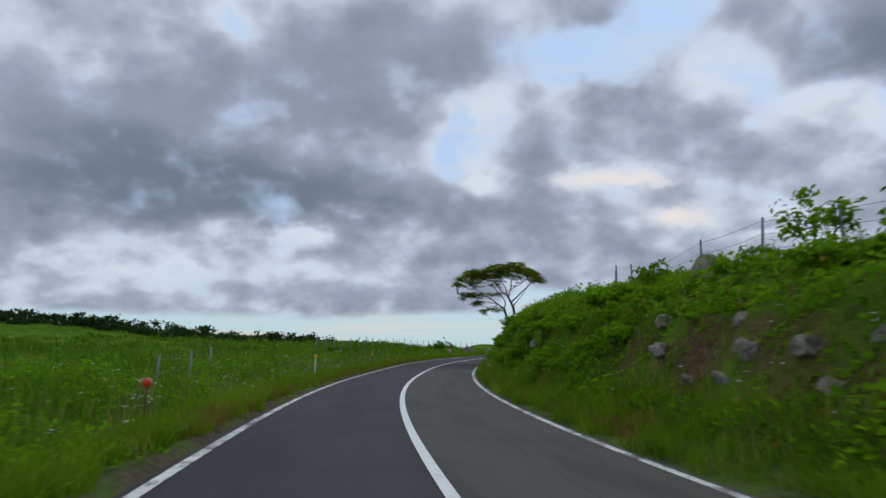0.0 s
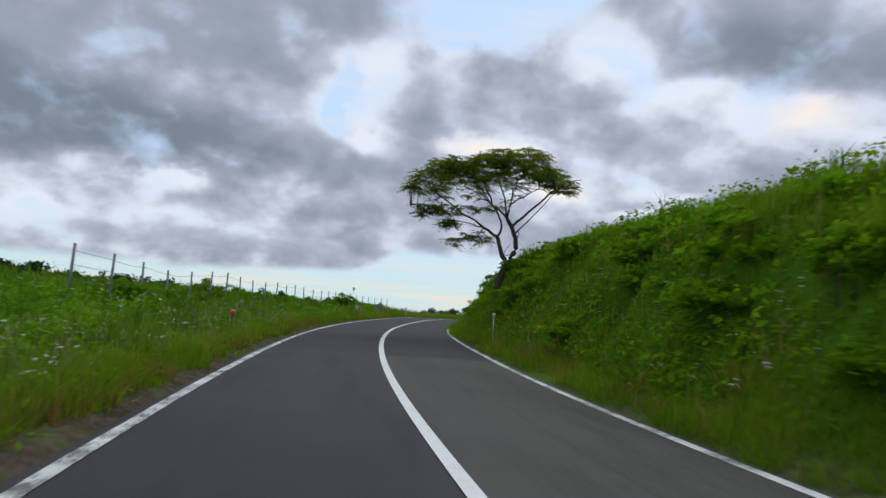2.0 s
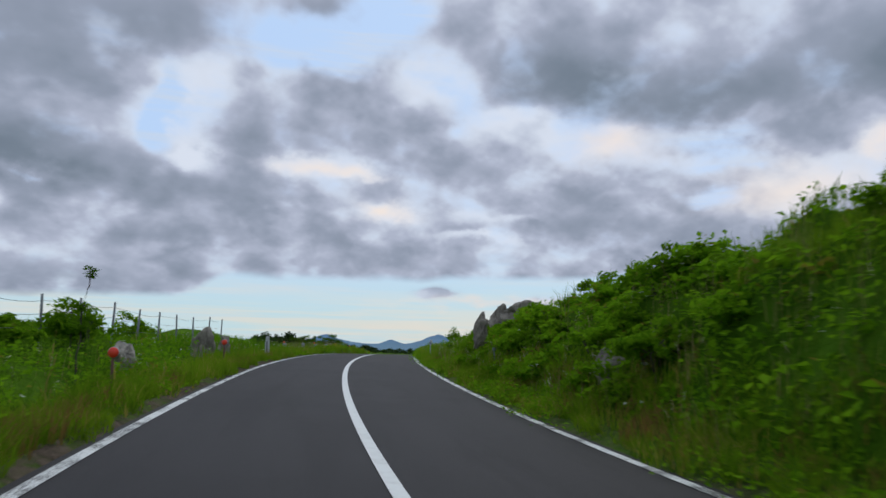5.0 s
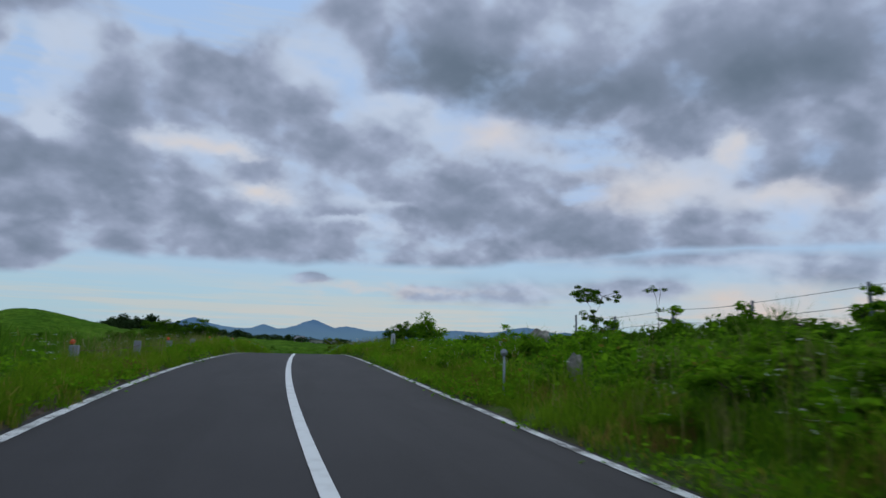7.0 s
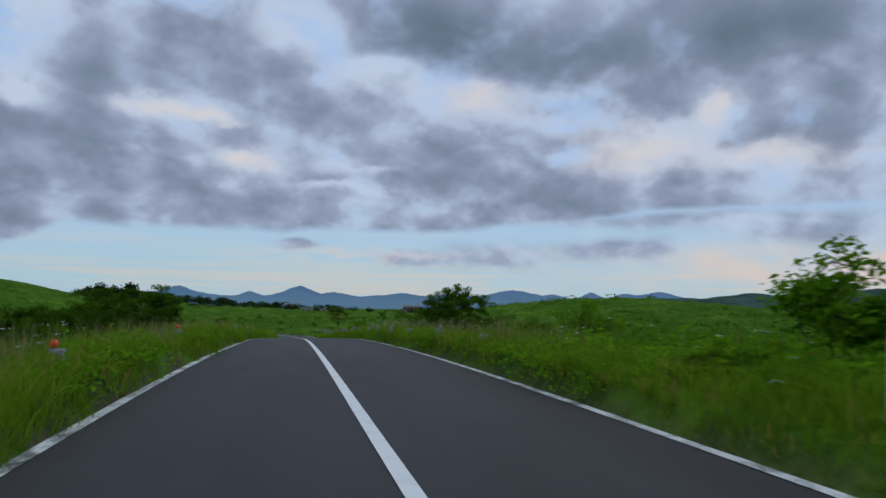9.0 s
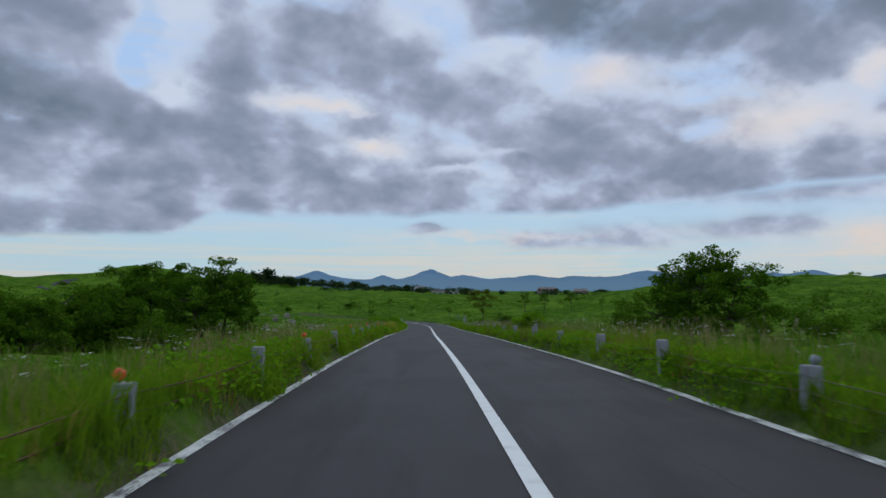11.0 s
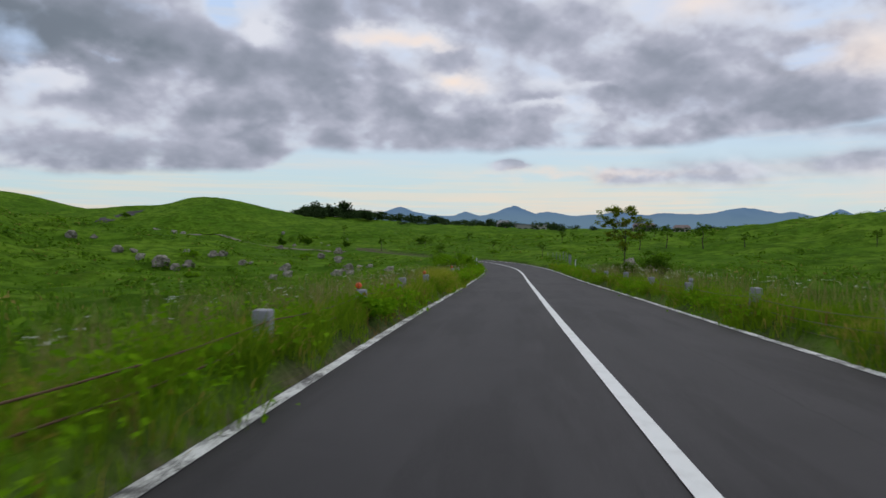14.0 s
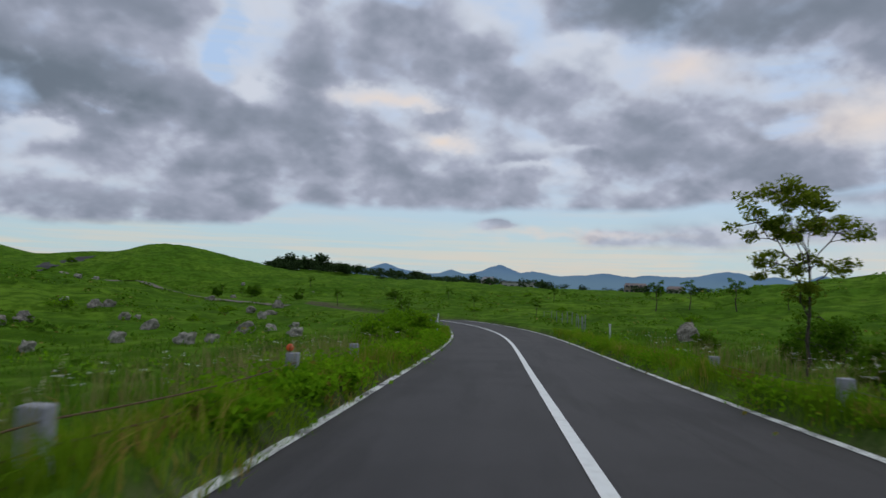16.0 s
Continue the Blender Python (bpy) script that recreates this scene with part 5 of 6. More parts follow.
LEFT_POSTS = [109.5, 114.07, 118.5, 123.0, 127.3, 131.6, 136.0, 140.4, 144.8, 149.1, 153.4, 157.9, 162.4, 167.0, 171.6, 176.2, 180.9, 186.0, 191.2, 196.7, 202.2, 206.9]
RIGHT_POSTS = [133.0, 137.4, 141.7, 146.1, 150.4, 154.6, 158.9, 163.8, 168.5, 173.0, 177.6, 182.1, 186.6, 191.2, 196.1, 201.5, 206.8]


def left_lat(s):
    return float(np.interp(s, [109, 114, 145, 150, 162, 181, 191, 207], [-4.23, -3.95, -3.24, -3.13, -3.16, -3.38, -3.5, -3.68]))


def right_lat(s):
    return float(np.interp(s, [132, 145, 170, 207], [3.45, 3.15, 3.15, 3.4]))


for i, s in enumerate(LEFT_POSTS):
    guard_post(s, left_lat(s), 0.67 + 0.03 * math.sin(i * 2.3), "orange" if i % 2 == 0 else None, 0.07 * math.sin(i * 1.7))
for i, s in enumerate(RIGHT_POSTS):
    guard_post(s, right_lat(s), 0.69 + 0.04 * math.sin(i * 1.9), "grey" if i in (1, 3, 7, 12) else None, 0.08 * math.sin(i * 2.9))


def cable(posts, lat_of, height, mat, label, side, thick):
    pts = []
    for a, b in zip(posts, posts[1:]):
        for t in np.linspace(0, 1, 7)[:-1]:
            s = a + (b - a) * t
            x, y = plan(s, lat_of(s) + side * 0.8)
            pts.append((float(x), float(y), float(line_at(s)[2]) + height - 0.05 * 4 * t * (1 - t), thick))
    v, f = tubes([pts], 6)
    me = fast_mesh("guard_cable", v, [f], [mat])
    shade_smooth(me)
    tagged(new("guard_cable", me), label, "cable", "cables between the guard posts")


for hgt in (0.57, 0.41, 0.26):
    cable(LEFT_POSTS, left_lat, hgt, RUST, "rusty brown wire rope strung between guard posts", 0.105, 0.0075)
    cable(RIGHT_POSTS, right_lat, hgt, DULL_ROPE, "dull brown wire rope strung between guard posts", -0.105, 0.005)


def delineator(s, lat, height, disc, pole, disc_r, label, bars=False, r=0.024):
    e = thing("delineator", place(s, lat, -0.05), label, "road marker", "", heading_at(s))
    part("pole", bm_mesh("pole", rod_bm(r, height, 12), [pole]), e)
    plate = part("reflector", bm_mesh("reflector", disc_bm(disc_r, 0.03, height + disc_r * 0.6, -0.01), [disc]), e)
    part("rim", bm_mesh("rim", disc_bm(disc_r * 1.08, 0.018, height + disc_r * 0.6, 0.004), [STEEL]), plate)
    if bars:
        bm = bmesh.new()
        for i in range(5):
            bmesh.ops.create_cube(bm, size=1.0, matrix=Matrix.Translation((0, -r, height * 0.56 - i * 0.042)) @ Matrix.Diagonal((0.022, 0.006, 0.024, 1)))
        part("lettering", bm_mesh("lettering", bm, [INK_AND_SLOT_SHADE], False), e, "small grey marks")
    return e


delineator(33.1, -3.64, 1.0, AMBER, WHITE_POLE, 0.07, "white roadside pole with a round orange reflector", True)
delineator(17.6, -4.5, 0.65, RED, BROWN_POLE, 0.08, "thin brown pole with a round red reflector")
delineator(51.9, -4.1, 0.75, RED, BROWN_POLE, 0.07, "thin brown pole with a round red reflector")
delineator(83.3, -4.0, 0.7, RED, BROWN_POLE, 0.09, "thin brown pole with a round red reflector")
delineator(92.6, -3.65, 0.75, RED, BROWN_POLE, 0.085, "thin dark pole with a round red reflector before boulders")
delineator(54.4, 3.5, 1.02, WHITE_POLE, WHITE_POLE, 0.055, "slim white roadside pole with a small round reflector", True, 0.015)
delineator(106.0, 3.6, 0.8, STEEL, STEEL, 0.06, "grey roadside pole with a small round plate", False, 0.02)
delineator(89.9, 4.1, 0.5, FENCE_STEEL, FENCE_STEEL, 0.05, "grey roadside pole with a small round plate", False, 0.02)
delineator(227.7, -3.55, 0.8, WHITE_POLE, WHITE_POLE, 0.05, "slim white roadside pole", False, 0.03)
delineator(240.3, -3.6, 0.8, WHITE_POLE, WHITE_POLE, 0.05, "slim white roadside pole", False, 0.03)
delineator(222.0, 3.9, 0.75, WHITE_POLE, WHITE_POLE, 0.05, "slim white roadside pole", False, 0.03)


def marker_stone(s, lat, h):
    """A tapered concrete marker with rounded head; its shaded slot is a dark strip."""
    e = thing("marker_stone", place(s, lat, -0.1), "tapered pale concrete marker post with rounded head", "marker post", "concrete marker posts", heading_at(s))
    bm = box_bm(0.24, 0.2, h, 0.05, 0.62)
    part("post", bm_mesh("post", bm, [CONCRETE_PALE]), e)
    # The recess isn't cut: its shade is this thin dark strip.
    part("groove", bm_mesh("groove", box_bm(0.055, 0.012, h * 0.66, 0.004, 0.8), [INK_AND_SLOT_SHADE]), e, "thin dark strip painted for the recess's shade").matrix_basis = Matrix.Translation((0, -0.1, h * 0.12)) @ Matrix.Rotation(0.045, 4, "X") @ Matrix.Rotation(0, 4, "Z")
    return e


marker_stone(102.65, -3.85, 1.0)
marker_stone(122.5, 4.0, 0.92)
delineator(115.7, 4.95, 0.36, WHITE_POLE, WHITE_POLE, 0.03, "slim pale roadside pole", False, 0.028)
guard_post(114.7, 6.3, 0.95, "grey")
guard_post(128.6, 8.2, 0.70)
guard_post(128.9, 7.5, 0.73)

FENCE_POST = bm_mesh("post", rod_bm(0.035, 1.5, 10, 0.03), [FENCE_STEEL])


def fence(stations, label, lines=(1.05, 0.75, 0.45), height=1.2):
    """Steel posts at (s, lat) with strands of wire."""
    at0 = place(*stations[0])
    e = thing("wire_fence", at0, label, "fence")
    tops = []
    for i, (s, lat) in enumerate(stations):
        p = place(s, lat) - at0
        o = part("post", FENCE_POST, e)
        o.matrix_basis = Matrix.Translation(p + Vector((0, 0, height - 1.5))) @ Matrix.Rotation(0.05 * math.sin(i * 2.7), 4, "X") @ Matrix.Rotation(0.04 * math.sin(i * 1.3 + 1), 4, "Y")
        tops.append(p)
    for k in lines:
        pts = []
        for i, (a, b) in enumerate(zip(tops, tops[1:])):
            for t in np.linspace(0, 1, 5)[:-1]:
                q = a.lerp(b, t)
                pts.append((q.x, q.y, q.z + k - 0.10 * t * (1 - t) * (1 + math.sin(i * 3.3 + k * 5)), 0.005))
        v, f = tubes([pts], 4)
        part("wire", fast_mesh("wire", v, [f], [WIRE]), e)


fence([(23.2, -6.15), (25.7, -6.1), (27.8, -6.1)], "short wire fence with pale posts in deep grass", lines=(0.7, 0.4), height=0.85)
fence([(47.95 + 2.33 * i, -6.8) for i in range(26)], "long wire fence with grey steel posts in grass")
fence([(5, 8.2), (8, 8.2), (11, 8.1), (14, 8.0), (17, 8.0), (20, 8.0), (23.2, 8.0), (26.7, 8.1), (30, 8.2), (33, 8.4), (36, 9.0)], "wire fence with grey steel posts on the bank", height=1.15)
fence([(97, 8.6), (100, 8.6), (103, 8.6), (106, 8.6), (108.7, 8.6), (112, 8.6), (115, 8.8)], "rusty wire fence overgrown with creepers on the bank", height=1.1)
fence([(236 + 2.2 * i, 5.3 + 0.5 * i) for i in range(12)], "short row of pale fence posts beyond the bend", height=1.0)

# ---------------------------------------------------------------- grass, weeds and flowers
def blades(name, s, lat, height, width, rng, mat, label, lean=0.45):
    n = len(s)
    x, y = plan(s, lat)
    z = land(s, lat)
    base = np.stack([x, y, z - 0.02], 1)
    h = height * rng.uniform(0.55, 1.25, n)
    w = width * rng.uniform(0.7, 1.3, n)
    a = rng.uniform(0, 2 * math.pi, n)
    side = np.stack([np.cos(a), np.sin(a), np.zeros(n)], 1)
    b = rng.uniform(0, 2 * math.pi, n)
    bend = np.stack([np.cos(b), np.sin(b), np.zeros(n)], 1) * (np.abs(rng.normal(0, lean, n)) * h)[:, None]
    up = np.zeros((n, 3))
    up[:, 2] = 1
    mid = base + up * (h * 0.55)[:, None] + bend * 0.3
    tip = base + up * (h * rng.uniform(0.85, 1.0, n))[:, None] + bend
    ws = side * (w * 0.5)[:, None]
    v = np.stack([base - ws, base + ws, mid + ws * 0.85, mid - ws * 0.85, tip], 1).reshape(-1, 3)
    i = np.arange(n)[:, None] * 5
    me = fast_mesh(name, v, [i + [0, 1, 2, 3], i + [3, 2, 4]], [mat])
    return tagged(new(name, me), label, "grass", kind="stuff")


def tufts(rng, count, s0, s1, l0, l1, per, spread, keep=None, power=1.0):
    """Blade roots gathered in tufts: s and lat."""
    cs = rng.uniform(s0, s1, count)
    cl = l0 + (l1 - l0) * rng.uniform(0, 1, count) ** power
    if keep is not None:
        k = keep(cs, cl) > rng.uniform(0, 1, count)
        cs, cl = cs[k], cl[k]
    n = len(cs) * per
    s = np.repeat(cs, per) + rng.normal(0, spread, n)
    lat = np.repeat(cl, per) + rng.normal(0, spread, n)
    return s, lat


def verge_edge(s, sign):
    """How near to the road's middle the grass grows."""
    base = np.interp(s, [-20, 60, 80, 120, 140, 186, 192, 197, 201, 206, 212, 300], [3.24, 3.24, 3.14, 3.0, 2.96, 2.98, 2.88, 2.7, 2.74, 2.92, 2.9, 2.9]) if sign < 0 else np.interp(s, [-20, 60, 80, 130, 200, 300], [3.1, 3.1, 3.04, 3.0, 2.96, 2.96])
    return base + 0.14 * np.sin(s * 0.9 + sign) * np.sin(s * 0.37) + 0.09 * np.sin(s * 2.7 + 2 * sign)


def grow():
    rng = np.random.RandomState(77)
    S, L, H, W = [], [], [], []
    for sign in (-1, 1):
        # (tufts, from, to, blades each, spread, height, width)
        for count, l0, l1, per, spread, h, w, power in ((13500, 2.75, 4.3, 8, 0.06, 0.34, 0.012, 1.0), (4300, 4.0, 8.4, 7, 0.09, 0.44, 0.024, 1.0), (2900, 8.2, 17, 6, 0.16, 0.40, 0.045, 1.2), (2000, 16, 48, 5, 0.3, 0.42, 0.10, 1.4)):
            s, a = tufts(rng, count, -4, 235, l0, l1, per, spread, power=power)
            if sign > 0 and l0 == 4.0:
                thin = (s > 88) | (rng.uniform(0, 1, len(s)) < 0.3)
                s, a = s[thin], a[thin]
            edge = verge_edge(s, sign)
            a = np.maximum(a, edge + rng.uniform(0, 0.2, len(s)))
            near = np.interp(a - edge, [0, 0.05, 0.16, 0.3], [0.40, 0.65, 0.9, 1.1])
            patch = 1 + 0.42 * waves(s, a * sign * 3, 4.0, 41) + 0.25 * waves(s, a * sign * 4, 1.3, 42)
            S.append(s)
            L.append(a * sign)
            H.append(h * near * patch * np.interp(s, [130, 140, 180, 198], [1.0, 1.15, 1.15, 0.8]) * (1 - 0.42 * smooth(a, 3.2, 3.7) * smooth(s, 125, 140)))
            W.append(np.full(len(s), w))
    S, L, H, W = (np.concatenate(q) for q in (S, L, H, W))
    H = np.maximum(H, 0.08)
    k = np.abs(L) < 4.4
    blades("verge_grass", S[k], L[k], H[k], W[k], rng, GRASS, "dense long green roadside grass", 0.6)
    k = ~k
    blades("meadow_grass", S[k], L[k], H[k], W[k], rng, LOW_GRASS, "rough green meadow grass beyond the verge")
    # rough cushions of low growth out in the meadow
    V, F, at = [], [], 0
    for sign, s0, s1, l0, l1, count in ((-1, 110, 430, 6, 120, 1900), (1, 125, 430, 6, 95, 1700), (-1, -5, 110, 8, 60, 500), (-1, 240, 440, 25, 130, 1100)):
        s, a = tufts(rng, count, s0, s1, l0, l1, 1, 0.0, power=1.6 if l0 < 20 else 1.0, keep=lambda s, a: 0.55 + 0.6 * waves(s, a, 16.0, 61))
        k = 26
        size = rng.uniform(0.6, 1.5, len(s)) * (0.4 + 0.008 * a)
        size = np.repeat(size, k)
        s, a = np.repeat(s, k), np.repeat(a, k)
        d = rng.normal(0, 1, (len(s), 3))
        d /= np.linalg.norm(d, axis=1, keepdims=True)
        s, a = s + d[:, 0] * size * 1.3, np.maximum(a + d[:, 1] * size * 1.3, 4.5) * sign
        x, y = plan(s, a)
        c = np.stack([x, y, land(s, a) + (0.05 + np.abs(d[:, 2]) * 0.55) * size], 1)
        vv, ff = leaves(c, 0.5 * size, rng, 0.7, 0.1, 0.6)
        V.append(vv)
        F.append(ff + at)
        at += len(vv)
    tagged(new("meadow_tussocks", fast_mesh("meadow_tussocks", np.concatenate(V), [np.concatenate(F)], [LOW_GRASS])), "rough cushions of grass and low growth across the meadow", "grass", kind="stuff")
    # the bank's cover of leaves
    V, F, at = [], [], 0
    for s0, s1, l0, l1, count, size in ((-2, 86, 3.75, 7.4, 52000, 0.13), (86, 132, 3.75, 8.5, 24000, 0.12), (-2, 110, 5.0, 9.0, 14000, 0.12)):
        sign = -1 if l0 == 5.0 else 1
        s, a = rng.uniform(s0, s1, count), rng.uniform(l0, l1, count)
        fill = waves(s, a * 2, 2.2, 63) + 0.5 * waves(s, a * 2, 0.9, 64)
        keep = (fill > rng.uniform(-1.4, 0.6, count)) & (np.exp(-((s - 15.5) / 3.2) ** 2 - ((a - 4.6) / 0.6) ** 2) * (sign > 0) < rng.uniform(0.35, 1.3, count))
        keep &= ~((sign > 0) & (s > 24) & (s < 84) & (a > 5.4) & (rng.uniform(0, 1, count) < 0.75))
        s, a, fill = s[keep], a[keep], fill[keep]
        x, y = plan(s, a * sign)
        c = np.stack([x, y, land(s, a * sign) + rng.uniform(0.0, 0.16, len(s)) + 0.16 * np.clip(fill, 0, 1.5)], 1)
        vv, ff = leaves(c, size, rng, 0.55, 0.2, 0.62)
        V.append(vv)
        F.append(ff + at)
        at += len(vv)
    tagged(new("leafy_cover", fast_mesh("leafy_cover", np.concatenate(V), [np.concatenate(F)], [LEAF_WEED])), "dense leafy creepers and weeds covering the bank", "weeds", kind="stuff")
    # taller straw-coloured stalks
    S, L = [], []
    for sign, s0, s1, count in ((-1, 0, 60, 260), (-1, 112, 215, 1100), (1, 70, 105, 200), (1, 130, 215, 700), (1, 5, 60, 160)):
        s, a = tufts(rng, count, s0, s1, 3.55, 5.6, 7, 0.08)
        S.append(s)
        L.append(a * sign)
    S, L = np.concatenate(S), np.concatenate(L)
    blades("dry_grass", S, L, 0.68, 0.008, rng, STRAW, "tall thin straw-coloured grass stalks", 0.3)
    s, a = tufts(rng, 70, 191.4, 195.6, 3.0, 3.8, 34, 0.08)
    blades("tall_grass", s, -a, 0.62, 0.012, rng, YELLOW_GRASS, "clump of tall yellowing grass at the road's edge", 0.6)
    # grass gathered at the feet of the guard posts
    S, L, H = [], [], []
    for posts, lat_of, sign in ((LEFT_POSTS, left_lat, -1), (RIGHT_POSTS, right_lat, 1)):
        for p in posts:
            k = 190
            a = abs(lat_of(p)) - rng.uniform(0.02, 0.30, k)
            q = p + rng.uniform(-1.1, 0.5, k)
            edge = verge_edge(q, sign)
            S.append(q)
            L.append(np.maximum(a, edge + 0.04) * sign)
            H.append(0.40 * np.interp(a - edge, [0, 0.12, 0.3], [0.55, 0.9, 1.0]))
    blades("post_grass", np.concatenate(S), np.concatenate(L), np.concatenate(H), 0.016, rng, GRASS, "long grass at the feet of the guard posts", 0.5)
    # russet seed grass along the bare edge, in patches
    S, L = [], []
    for sign, s0, s1, l0, l1, count in ((-1, -2, 112, 3.2, 3.8, 2600), (1, -2, 112, 3.2, 4.4, 2600), (-1, 112, 215, 3.0, 3.5, 500), (1, 112, 215, 3.05, 3.5, 500), (1, 4, 40, 3.8, 6.5, 700)):
        s, a = tufts(rng, count, s0, s1, l0, l1, 8, 0.06, keep=lambda s, a: 0.25 + 0.9 * waves(s, a * 3, 4.5, 46))
        S.append(s)
        L.append(a * sign)
    S, L = np.concatenate(S), np.concatenate(L)
    blades("russet_grass", S, L, 0.32, 0.012, rng, RUSSET, "thin russet seed grass along the edge of the road", 0.4)
    # fringe of fine grass on the crown of the bank
    s, a = tufts(rng, 9000, 20, 80, 5.0, 9.5, 8, 0.12)
    blades("bank_grass", s, a, 0.36 + 0.12 * waves(s, a, 4.0, 47), 0.012, rng, GRASS, "fine long grass on the crown of the bank", 0.35)
    # pale feathery seed heads
    V, F, at, stems = [], [], 0, []
    for sign, s0, s1, l0, l1, count in ((-1, 34, 62, 3.7, 5.6, 210), (-1, 62, 112, 3.7, 5.2, 90), (1, 72, 112, 3.5, 5.0, 160), (1, 140, 206, 3.3, 4.6, 260), (-1, 150, 205, 3.4, 4.6, 150), (1, 30, 60, 3.6, 5.0, 60)):
        cs, cl = tufts(rng, count // 3, s0, s1, l0, l1, 3, 0.15)
        x, y = plan(cs, cl * sign)
        z = land(cs, cl * sign)
        for px, py, pz in zip(x, y, z):
            h = rng.uniform(0.42, 0.72)
            lean = rng.normal(0, 0.07, 2)
            foot, top = np.array([px, py, pz]), np.array([px + lean[0], py + lean[1], pz + h])
            stems.append([(*foot, 0.003), (*(foot * 0.4 + top * 0.6 - [lean[0] * 0.2, lean[1] * 0.2, 0]), 0.0025), (*top, 0.0015)])
            t = np.linspace(0.0, 0.11, 9)[:, None]
            droop = np.array([lean[0], lean[1], 0.0]) * 6
            p = top - [0, 0, 0.11] + t * [0, 0, 1] + droop * t ** 2 * 8 + rng.normal(0, 0.006, (9, 3))
            vv, ff = leaves(p, 0.026, rng, 0.2, -0.6, 0.45)
            V.append(vv)
            F.append(ff + at)
            at += len(vv)
    tagged(new("seed_heads", fast_mesh("seed_heads", np.concatenate(V), [np.concatenate(F)], [PLUME])), "pale feathery seed heads above the verge grass", "grass", kind="stuff")
    v, f = tubes(stems, 3)
    tagged(new("seed_stalks", fast_mesh("seed_stalks", v, [f], [STRAW])), "thin stalks of the pale seed heads", "grass", kind="stuff")
    # broad leaves
    V, F, at = [], [], 0
    for sign, s0, s1, l0, l1, count, size, rise in ((1, -2, 85, 3.6, 8.8, 1700, 0.125, 0.38), (1, 85, 132, 3.6, 9.0, 900, 0.12, 0.36), (-1, -2, 112, 3.55, 8.0, 2600, 0.085, 0.34), (-1, -2, 112, 3.9, 7.5, 700, 0.13, 0.42), (-1, 110, 232, 3.12, 4.4, 700, 0.10, 0.34), (1, 125, 232, 3.2, 4.8, 650, 0.08, 0.28), (-1, -2, 110, 3.3, 4.2, 500, 0.08, 0.14), (1, -2, 85, 4.0, 8.8, 700, 0.18, 0.36), (1, 85, 130, 4.2, 9.0, 300, 0.17, 0.36), (-1, 120, 225, 4.6, 12, 350, 0.12, 0.25), (-1, 100, 225, 2.96, 3.6, 1300, 0.085, 0.24), (-1, 196, 225, 3.0, 4.2, 500, 0.11, 0.3), (1, 60, 225, 2.98, 3.6, 2600, 0.08, 0.2)):
        cs, cl = tufts(rng, count, s0, s1, l0, l1, 1, 0.0, keep=lambda s, a: (0.5 + 0.6 * waves(s, a * 2, 6.0, 52)) * (1 - 0.8 * sign * np.exp(-((s - 15.5) / 3.5) ** 2 - ((a - 4.6) / 0.6) ** 2)))
        x, y = plan(cs, cl * sign)
        z = land(cs, cl * sign)
        k = 18
        c = np.repeat(np.stack([x, y, z], 1), k, 0)
        n = len(c)
        d = rng.normal(0, 1, (n, 3)) * [0.2, 0.2, 0.0]
        d[:, 2] = rng.uniform(0.1, 1.0, n) * rise * np.repeat(rng.uniform(0.6, 1.5, len(cs)), k)
        vv, ff = leaves(c + d, size, rng, 0.5, 0.15, 0.62)
        V.append(vv)
        F.append(ff + at)
        at += len(vv)
    tagged(new("weeds", fast_mesh("weeds", np.concatenate(V), [np.concatenate(F)], [LEAF_WEED])), "thick tangle of broad-leaved weeds on verge and bank", "weeds", kind="stuff")
    # white umbels and daisies
    V, F, at, stems = [], [], 0, []
    for sign, s0, s1, l0, l1, count in ((-1, 6, 80, 3.6, 6.5, 300), (1, 5, 60, 3.7, 5.2, 110), (-1, 85, 130, 3.7, 6.0, 60), (1, 70, 130, 3.6, 5.5, 60), (-1, 140, 220, 3.6, 8, 170), (1, 135, 225, 3.5, 7, 190)):
        cs, cl = tufts(rng, count, s0, s1, l0, l1, 2, 0.12)
        x, y = plan(cs, cl * sign)
        z = land(cs, cl * sign)
        for px, py, pz in zip(x, y, z):
            h = rng.uniform(0.32, 0.62)
            lean = rng.normal(0, 0.05, 2)
            top = np.array([px + lean[0], py + lean[1], pz + h])
            stems.append([(px, py, pz, 0.004), (*(top * 0.5 + np.array([px, py, pz]) * 0.5), 0.003), (*top, 0.002)])
            k = rng.randint(5, 11)
            r = rng.uniform(0.02, 0.05)
            p = top + rng.normal(0, 1, (k, 3)) * [r, r, 0.006]
            vv, ff = leaves(p, 0.024, rng, 1.5, 0, 0.9)
            V.append(vv)
            F.append(ff + at)
            at += len(vv)
    tagged(new("wild_flowers", fast_mesh("wild_flowers", np.concatenate(V), [np.concatenate(F)], [PETAL])), "scattered white wild flowers among the grass", "flowers", kind="stuff")
    v, f = tubes(stems, 3)
    tagged(new("flower_stems", fast_mesh("flower_stems", v, [f], [GRASS])), "thin green stalks of wild flowers", "flowers", kind="stuff")


grow()


